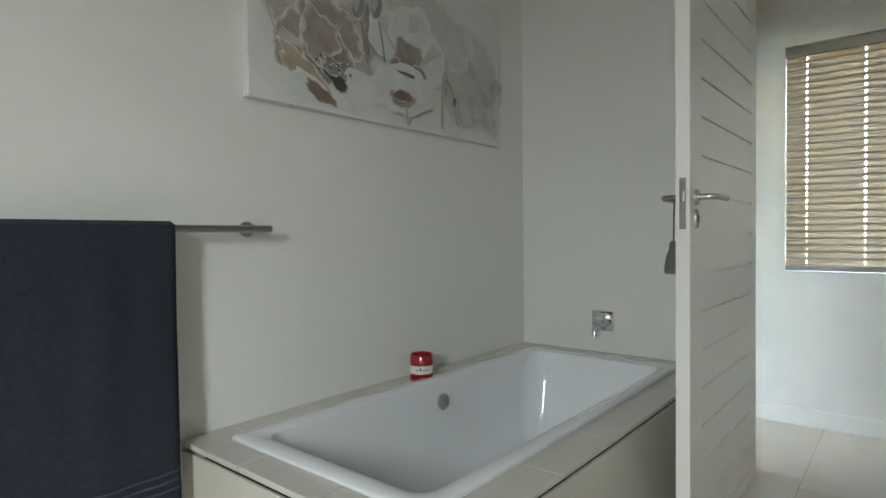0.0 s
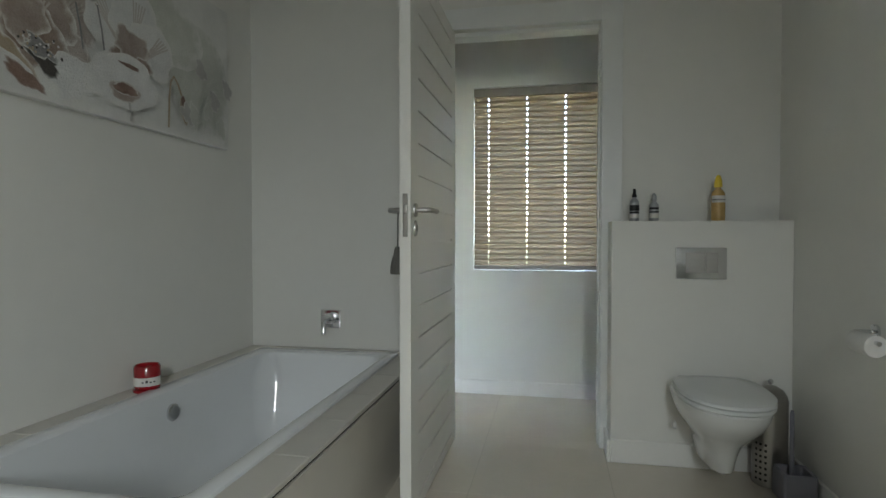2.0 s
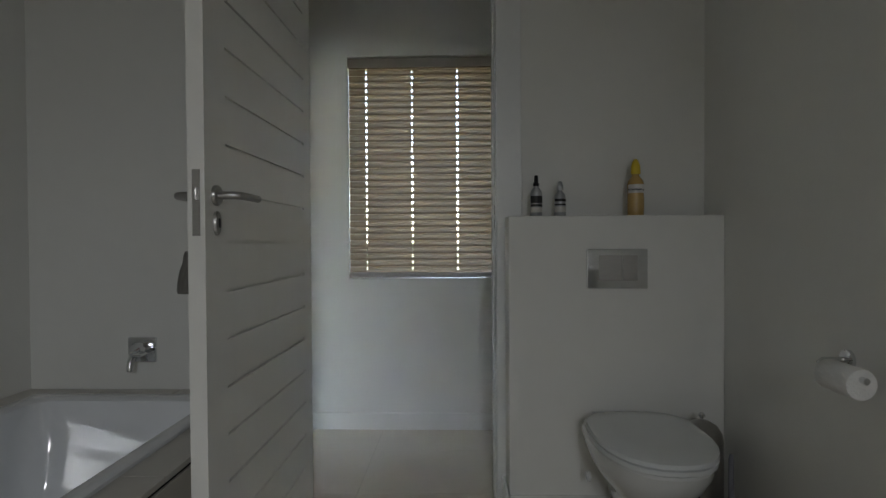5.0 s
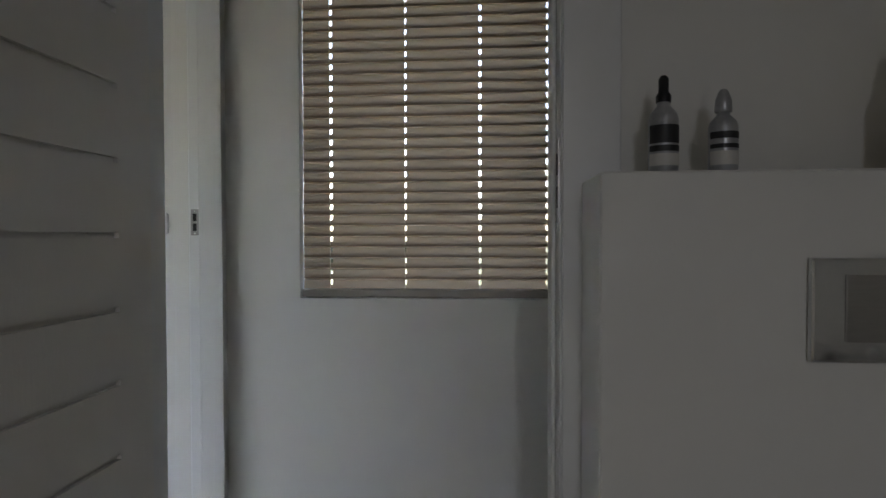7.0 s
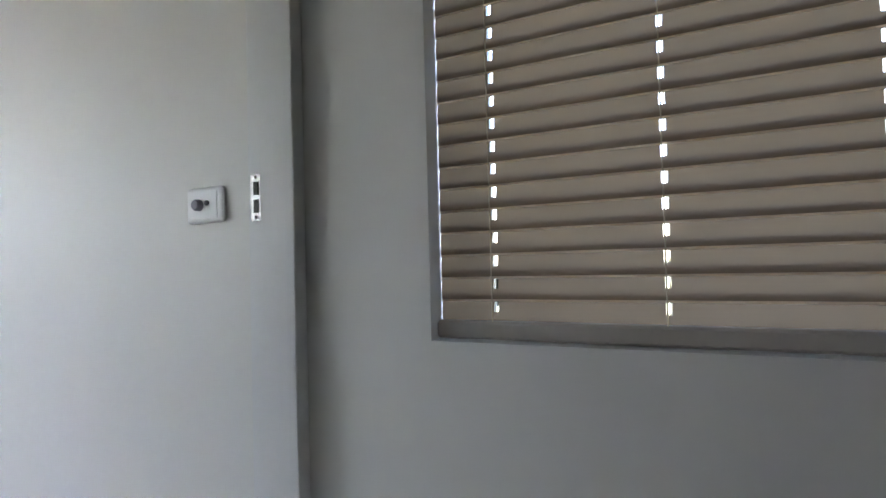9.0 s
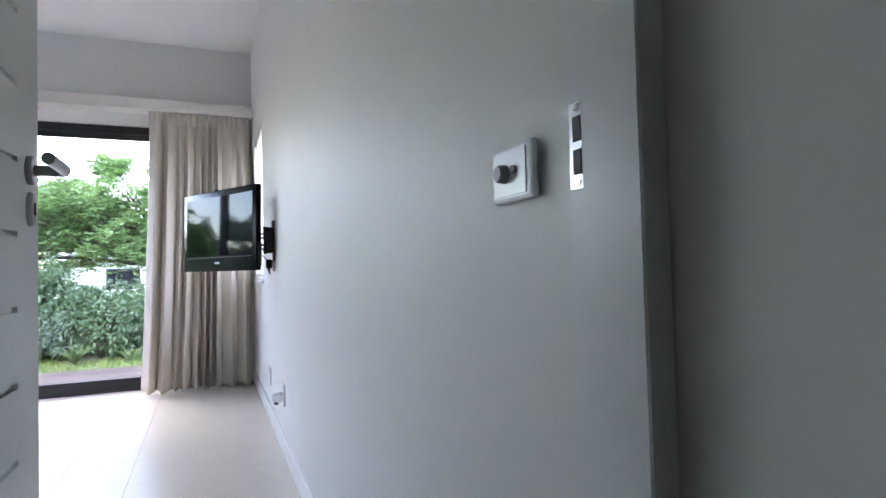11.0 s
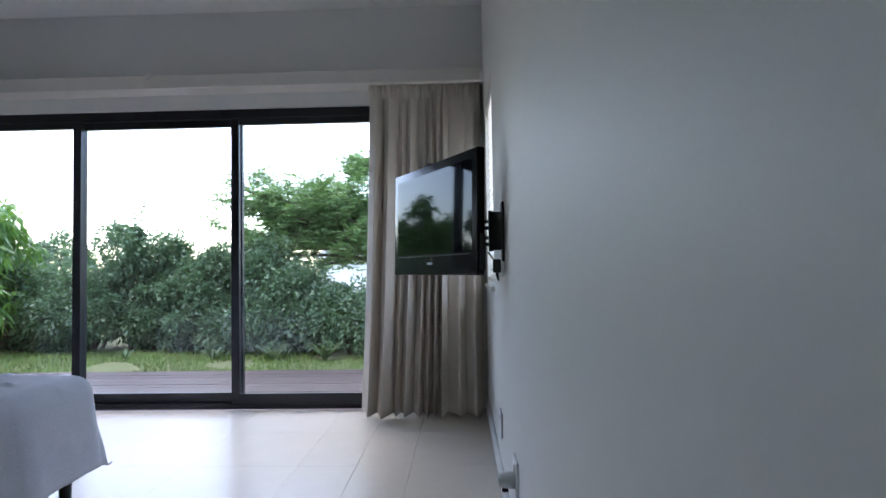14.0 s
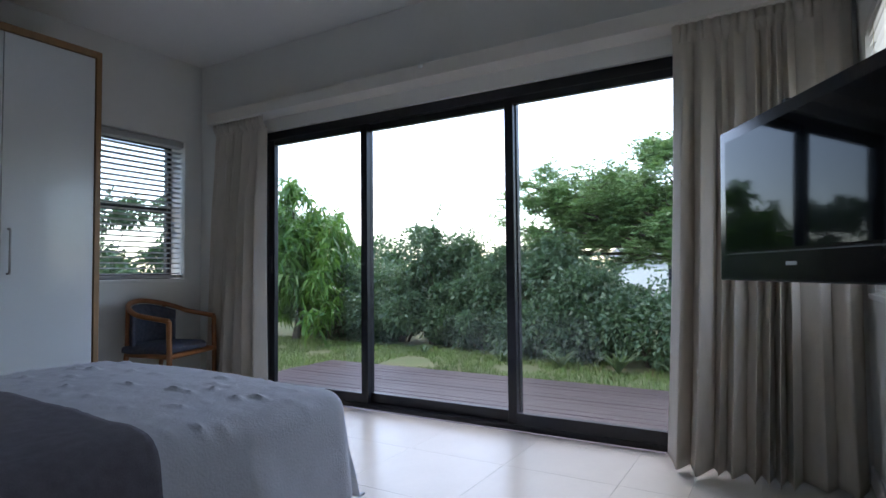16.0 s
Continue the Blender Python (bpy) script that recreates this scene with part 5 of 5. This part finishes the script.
for s in (-1, 1):
    ex, ey, ez = rail_pt(s)
    ch("front_leg", tube(bmesh.new(), [(ex, ey, ez), (ex * 1.0, ey - 0.005, 0.42), (ex * 0.99, ey - 0.01, 0.0005)], [0.019, 0.02, 0.016], 12), WOOD)
    bx_, by_, bz_ = rail_pt(s * 0.42)
    ch("back_leg", tube(bmesh.new(), [(bx_, by_, bz_), (bx_, by_ + 0.0, 0.42), (bx_ * 1.05, by_ + 0.06, 0.0005)], [0.016, 0.019, 0.015], 12), WOOD)
    ch("seat_rail", tube(bmesh.new(), [(ex, ey - 0.005, 0.385), (bx_, by_, 0.385)], 0.018, 10), WOOD)
fx, fy, _ = rail_pt(1)
ch("seat_rail", tube(bmesh.new(), [(-fx, fy - 0.005, 0.385), (fx, fy - 0.005, 0.385)], 0.02, 10), WOOD)
ch("seat_cushion", loft(bmesh.new(), [[(x, y, z) for x, y in rounded(0, 0.0, 0.255 - i, 0.225 - i, 0.10, 6)] for i, z in ((0.02, 0.395), (0.0, 0.405), (0.0, 0.435), (0.015, 0.452), (0.08, 0.462))], True, True), UPHOL, "blue-grey flecked seat cushion")
bk = bmesh.new()
grid(bk, 24, 6, lambda u, v: (rail_pt(-0.62 + 1.24 * u)[0] * 0.955, rail_pt(-0.62 + 1.24 * u)[1] * 0.955, 0.44 + (rail_pt(-0.62 + 1.24 * u)[2] - 0.025 - 0.44) * v))
bko = ch("back_pad", bk, UPHOL, "blue-grey flecked curved back pad")
bko.modifiers.new("thick", 'SOLIDIFY').thickness = 0.03

# ---- garden ----
ground = solid("ground", grid(bmesh.new(), 60, 60, lambda u, v: (SX - 0.13 - 250 * u ** 2.2, -250 + 500 * (0.5 + 0.5 * (abs(2 * v - 1) ** 2) * (1 if v > 0.5 else -1)), -0.22 - 0.0 * u)), SOIL, "green lawn with worn straw-coloured patches", "lawn", "structure")
solid("ground", B(-0.7 - 100, 100, WY + 0.2505, 100, -0.30, -0.22), SOIL, "grassy ground beside the house", "lawn", "structure")

dk = thing("timber_deck", (-6.7, 1.5, -0.12), "weathered reddish-brown timber deck outside the sliding door", "deck")
part("joists", B(-7.72, SX - 0.28, -1.0, 5.2, -0.215, -0.15), BARK, dk)
bm = B(0, 0.118, -3.1, 3.1, -0.026, 0.0, bevel=0.003, seg=1)
plank = mesh_of("board", bm, DECKWOOD)
for k in range(17):
    o = new("board", plank)
    o.parent = dk
    o.location = (-7.74 + 0.124 * k + 6.7, 0.58 + 0.01 * math.sin(k * 2.1), -0.123 + 0.12 + 0.0015 * math.sin(k * 1.7))

# grass blades near the deck
rg = random.Random(11)
vs, fs = [], []


def grass_patch(n, xa, xb, ya, yb, hmin, hmax):
    for _ in range(n):
        x, y = rg.uniform(xa, xb), rg.uniform(ya, yb)
        if noise.noise((x * 0.9, y * 0.9, 0.5)) < -0.42:
            continue
        h, a, w = rg.uniform(hmin, hmax), rg.uniform(0, 6.28), rg.uniform(0.004, 0.008)
        lean = rg.uniform(0.2, 0.7) * h
        i = len(vs)
        c, s = math.cos(a), math.sin(a)
        vs.extend([(x - s * w, y + c * w, -0.225), (x + s * w, y - c * w, -0.225), (x + c * lean, y + s * lean, -0.22 + h)])
        fs.append((i, i + 1, i + 2))


grass_patch(26000, -9.9, -7.7, -4.5, 5.5, 0.03, 0.075)
grass_patch(9000, -7.8, -5.8, -4.5, -1.0, 0.03, 0.07)
gm = bpy.data.meshes.new("grass")
gm.from_pydata(vs, [], fs)
gm.materials.append(GRASS)
tagged(new("grass", gm), "short green lawn grass with dry patches", "grass", kind="stuff")


class Leaves:
    """Collects small leaf blades for one crown."""

    def __init__(self, seed):
        self.v, self.f, self.r = [], [], random.Random(seed)

    def blade(self, p, d, length, width, droop=0.0):
        p, d = Vector(p), Vector(d).normalized()
        side = d.cross(Vector((self.r.uniform(-1, 1), self.r.uniform(-1, 1), self.r.uniform(0.2, 1)))).normalized() * width
        mid = p + d * length * 0.45
        tip = p + d * length + Vector((0, 0, -droop * length))
        i = len(self.v)
        self.v.extend([p, mid + side, tip, mid - side])
        self.f.append((i, i + 1, i + 2, i + 3))

    def mesh(self, name, mat):
        me = bpy.data.meshes.new(name)
        me.from_pydata([tuple(p) for p in self.v], [], self.f)
        me.materials.append(mat)
        return me


def rand_dir(r, up=0.0):
    while True:
        d = Vector((r.uniform(-1, 1), r.uniform(-1, 1), r.uniform(-1, 1)))
        if 0.05 < d.length < 1:
            return (d.normalized() + Vector((0, 0, up))).normalized()


def branch_tree(bm, base, top, radius, r, spread, n):
    """A trunk with limbs; gives back the ends of its twigs."""
    base, top = Vector(base), Vector(top)
    pts = [base.lerp(top, k / 6) + Vector((r.uniform(-1, 1), r.uniform(-1, 1), 0)) * 0.05 * (k > 0) for k in range(7)]
    tube(bm, pts, [radius * (1 - 0.11 * k) for k in range(7)], 9)
    ends = []
    for k in range(n):
        s = pts[2 + (k % 5)]
        d = rand_dir(r, 0.5)
        e = s + Vector((d.x * spread, d.y * spread, abs(d.z) * spread * 0.55))
        m = s.lerp(e, 0.5) + Vector((0, 0, 0.10))
        tube(bm, [s, m, e], [radius * 0.42, radius * 0.28, radius * 0.12], 6)
        for j in range(3):
            q = rand_dir(r, 0.3)
            e2 = e + q * spread * 0.35
            tube(bm, [e, e2], [radius * 0.12, radius * 0.04], 5)
            ends.append(e2)
        ends.append(e)
    return ends


def shrub(name, label, at, rx, ry, h, count, leaf_l, leaf_w, mat, seed, clumps=26):
    r = random.Random(seed)
    ob = thing(name, at, label, "shrub", "garden hedge")
    st = bmesh.new()
    lv = Leaves(seed)
    x0, y0, z0 = at
    cl = []
    for k in range(clumps):
        a, q = r.uniform(0, 6.28), math.sqrt(r.random())
        zz = r.uniform(0.10, 0.95)
        girth = (1 - 0.55 * max(0, zz - 0.45) / 0.55) * (0.75 if zz < 0.2 else 1)
        c = Vector((x0 + rx * q * girth * math.cos(a), y0 + ry * q * girth * math.sin(a), z0 + h * zz))
        cl.append(c)
        m = Vector((x0 + 0.3 * (c.x - x0), y0 + 0.5 * (c.y - y0), z0 + (c.z - z0) * 0.5))
        tube(st, [(x0 + 0.15 * (c.x - x0), y0 + 0.35 * (c.y - y0), z0 - 0.01), m, c], [0.022, 0.013, 0.005], 5)
    part("stems", st, BARK, ob)
    for c in cl:
        cr = r.choice((0.12, 0.17, 0.22, 0.30, 0.38))
        for _ in range(int(count / clumps)):
            d = rand_dir(r, 0.15)
            p = c + d * cr * (r.random() ** 0.33)
            lv.blade(p, (d + rand_dir(r) * 0.8), leaf_l * r.uniform(0.7, 1.3), leaf_w * r.uniform(0.8, 1.2), 0.25)
    for _ in range(60):
        c = r.choice(cl)
        d = rand_dir(r, 1.1)
        tip = c + d * r.uniform(0.2, 0.55)
        for k in range(13):
            p = c.lerp(tip, 0.4 + 0.6 * k / 12)
            lv.blade(p, d * 0.4 + rand_dir(r), leaf_l, leaf_w, 0.2)
    crown = new("crown", lv.mesh("crown", mat))
    crown.parent = ob
    crown.matrix_parent_inverse = Matrix.Translation(-Vector(at))
    return ob


GZ = -0.22
HEDGE = (("dense dark green garden shrub in the hedge", -10.4, -3.1, 0.9, 1.1, 1.25, 12000, 46), ("dense dark green garden shrub in the hedge", -10.4, -1.95, 0.85, 0.8, 1.15, 10000, 40),
         ("tall dark green garden shrub with ragged top", -10.35, -0.95, 0.9, 0.75, 1.92, 15000, 54), ("dense dark green garden shrub with upright shoots", -10.3, 0.05, 0.9, 0.8, 1.42, 13000, 50),
         ("tall dark green garden shrub with ragged top", -10.1, 0.85, 0.85, 0.75, 1.58, 13000, 50), ("dense dark green shrub below the feathery tree", -9.9, 1.62, 0.8, 0.62, 1.12, 10000, 42),
         ("low dark shrub at the end of the hedge", -9.55, 2.65, 0.6, 0.85, 0.82, 7000, 32), ("dense dark green shrub beyond the low end of the hedge", -9.9, 4.4, 0.8, 1.1, 1.3, 8000, 36))
for i, (words, x, y, rx, ry, h, count, clumps) in enumerate(HEDGE):
    shrub("hedge_shrub", words, (x, y, GZ), rx, ry, h, int(count * 1.9), 0.066, 0.020, LEAF_HEDGE, 21 + i, clumps)

# broad-leaved tree with drooping lance leaves
lt = thing("lance_leaf_tree", (-9.7, -3.65, GZ), "bright green tree with long drooping leaves", "tree")
r1 = random.Random(41)
tb = bmesh.new()
ends = branch_tree(tb, (-9.7, -3.65, GZ - 0.02), (-9.75, -3.6, 1.85), 0.075, r1, 0.75, 16)
for k in range(52):
    hh = r1.random()
    girth = 1.0 if hh < 0.35 else 1.3 - 0.85 * hh
    ends.append(Vector((-9.7 + r1.uniform(-0.8, 0.8) * girth, -3.6 + r1.uniform(-1.1, 1.3) * girth, 0.05 + 2.0 * hh)))
part("trunk", tb, BARK, lt, "", True)
lv = Leaves(42)
for e in ends:
    for t in range(5):
        c = e + rand_dir(lv.r, 0.2) * lv.r.uniform(0.05, 0.30)
        for k in range(13):
            d = rand_dir(lv.r, -0.05)
            lv.blade(c, d, lv.r.uniform(0.18, 0.30), 0.026, 0.5)
cr = new("crown", lv.mesh("crown", LEAF_MANGO))
cr.parent = lt
cr.matrix_parent_inverse = Matrix.Translation(-lt.location)

# spreading feathery tree
ft = thing("feathery_tree", (-11.2, 3.6, GZ), "spreading tree with fine feathery pale green leaves", "tree")
r2 = random.Random(51)
tb = bmesh.new()
tube(tb, [(-11.2, 4.0, GZ - 0.02), (-11.15, 3.8, 0.4), (-11.1, 3.4, 0.9), (-11.0, 2.9, 1.25)], [0.13, 0.11, 0.09, 0.07], 10)
tips = []
for k in range(54):
    s = Vector((-11.05, 3.1 + 0.4 * r2.random(), 1.0 + 0.3 * r2.random()))
    ey = r2.uniform(0.25, 4.6)
    e = Vector((-10.9 + r2.uniform(-0.9, 0.9), ey, r2.choice((1.0, 1.25, 1.55, 1.85, 2.1, 2.3)) + r2.uniform(-0.1, 0.12) + 0.06 * ey))
    m = s.lerp(e, 0.5) + Vector((0, 0, r2.uniform(-0.05, 0.28)))
    tube(tb, [s, m, e], [0.042, 0.024, 0.009], 7)
    for j in range(5):
        b = m.lerp(e, 0.25 + 0.19 * j)
        t = b + Vector((r2.uniform(-0.35, 0.35), r2.uniform(-0.45, 0.45), r2.uniform(-0.02, 0.28)))
        tube(tb, [b, t], [0.008, 0.003], 5)
        tips.append((b, t))
for k in range(5):
    e = Vector((-10.9 + r2.uniform(-0.5, 0.5), 2.55 + r2.uniform(-0.4, 0.6), 2.5 + 0.35 * r2.random()))
    tube(tb, [(-11.05, 3.2, 1.5), e], [0.03, 0.008], 6)
    for j in range(3):
        tips.append((e, e + rand_dir(r2, 0.2) * 0.3))
part("trunk", tb, BARK, ft, "", True)
lv = Leaves(52)
for b, t in tips:
    axis = (t - b)
    for k in range(50):
        p = b.lerp(t, lv.r.random()) + rand_dir(lv.r) * lv.r.uniform(0.0, 0.2)
        d = rand_dir(lv.r, 0.1)
        d.z *= 0.45
        for q in range(9):
            c = p + d * 0.016 * q
            sd = d.cross(Vector((0, 0, 1))) * (1 if q % 2 else -1)
            lv.blade(c, sd + d * 0.4, 0.065, 0.012, 0.1)
cr = new("crown", lv.mesh("crown", LEAF_FEATHER))
cr.parent = ft
cr.matrix_parent_inverse = Matrix.Translation(-ft.location)

# strap-leaved plants in front of the hedge
for i, (x, y, s) in enumerate(((-9.0, 1.55, 1.0), (-8.95, 2.25, 1.1), (-8.85, 2.9, 0.9), (-9.1, 0.7, 0.7), (-9.25, -0.6, 0.6), (-8.9, 3.5, 0.9))):
    sp = thing("strap_leaf_plant", (x, y, GZ), "grey-green strap-leaved plant on the lawn edge", "plant", "plants along the hedge")
    rr = random.Random(70 + i)
    bm = bmesh.new()
    for k in range(26):
        a, l = rr.uniform(0, 6.28), s * rr.uniform(0.28, 0.5)
        c, sn = math.cos(a), math.sin(a)
        w = 0.016 * s
        prev = None
        for j in range(5):
            t = j / 4
            p = Vector((x + c * l * t * 0.8, y + sn * l * t * 0.8, GZ - 0.005 + l * (1.25 * t - 0.75 * t * t)))
            ww = w * (1 - t ** 2) + 0.001
            pair = (bm.verts.new(p + Vector((-sn, c, 0)) * ww), bm.verts.new(p - Vector((-sn, c, 0)) * ww))
            if prev:
                bm.faces.new((prev[0], prev[1], pair[1], pair[0]))
            prev = pair
    o = new("leaves", bpy.data.meshes.new("leaves"))
    bm.to_mesh(o.data)
    bm.free()
    o.data.materials.append(LEAF_STRAP)
    o.parent = sp
    o.matrix_parent_inverse = Matrix.Translation(-sp.location)

# neighbouring white house beyond the hedge
hs = thing("neighbour_house", (-24, 6, GZ), "white plastered house glimpsed beyond the garden", "house")
part("wall", B(-28, -24, -1.5, 9.5, GZ, 1.45), PLASTER, hs)
part("roof", loft(bmesh.new(), [[(-28.3, -1.8, 1.451), (-23.7, -1.8, 1.451), (-23.7, 9.8, 1.451), (-28.3, 9.8, 1.451)], [(-26.2, -1.8, 1.95), (-25.8, -1.8, 1.95), (-25.8, 9.8, 1.95), (-26.2, 9.8, 1.95)]], True, True), ROOF, hs)
for y in (0.4, 2.6, 5.2, 7.4):
    w = part("window", B(-23.99, -23.95, y, y + 1.1, 0.35, 1.15), ALU, hs)
    part("pane", B(-23.955, -23.94, y + 0.06, y + 1.04, 0.41, 1.09), SCREEN, w)
fence = thing("boundary_wall", (-14, 2, GZ), "white boundary wall beyond the hedge", "wall")
for k in range(10):
    part("panel", B(-14.1, -13.95, -8.0 + 2.0 * k, -6.02 + 2.0 * k, GZ - 0.01, 0.62), PLASTER, fence)
for i, (x, y, rx, ry, h) in enumerate(((-13.0, -7.5, 1.2, 2.0, 1.7), (-13.2, -5.0, 1.2, 1.6, 1.9), (-17.5, -9.5, 2.0, 3.0, 1.9), (-9.2, -5.6, 1.2, 1.4, 2.65), (-7.2, -5.6, 1.3, 1.3, 2.5), (-4.6, -5.4, 1.5, 1.2, 1.9))):
    shrub("hedge_shrub", "dense green shrub further along the boundary", (x, y, GZ), rx, ry, h, 8000, 0.11, 0.032, LEAF_HEDGE, 90 + i)

# ---- floor tiles ----
STEP = 0.565
tile_me = {}


def floor_tiles(x_lo, x_hi, y_lo, y_hi, ox, oy):
    i0, i1 = math.floor((x_lo - ox) / STEP), math.ceil((x_hi - ox) / STEP)
    j0, j1 = math.floor((y_lo - oy) / STEP), math.ceil((y_hi - oy) / STEP)
    for i in range(i0, i1):
        for j in range(j0, j1):
            xa, xb = max(x_lo, ox + i * STEP), min(x_hi, ox + (i + 1) * STEP)
            ya, yb = max(y_lo, oy + j * STEP), min(y_hi, oy + (j + 1) * STEP)
            w, h = round(xb - xa - 0.0012, 4), round(yb - ya - 0.0012, 4)
            if w < 0.02 or h < 0.02:
                continue
            if (w, h) not in tile_me:
                tile_me[(w, h)] = mesh_of("tile", B(0, w, 0, h, -0.010, 0.0, bevel=0.0004, seg=1), TILE)
            o = new("tile", tile_me[(w, h)])
            o.parent = base_floor
            o.location = (xa + 0.001, ya + 0.001, 0.0)


floor_tiles(BX0, BX1, -0.88, DW0 + 0.06, -0.25, 3.364)
floor_tiles(BDX0 + 0.07, EX, DW0 + 0.06, WY, -0.25, 3.364)
floor_tiles(SX - 0.005, BDX0 + 0.07, DW1, WY, -3.765, 3.235)
floor_tiles(SX - 0.005, BX0 - 0.12, LY, DW1, -3.765, 3.235)
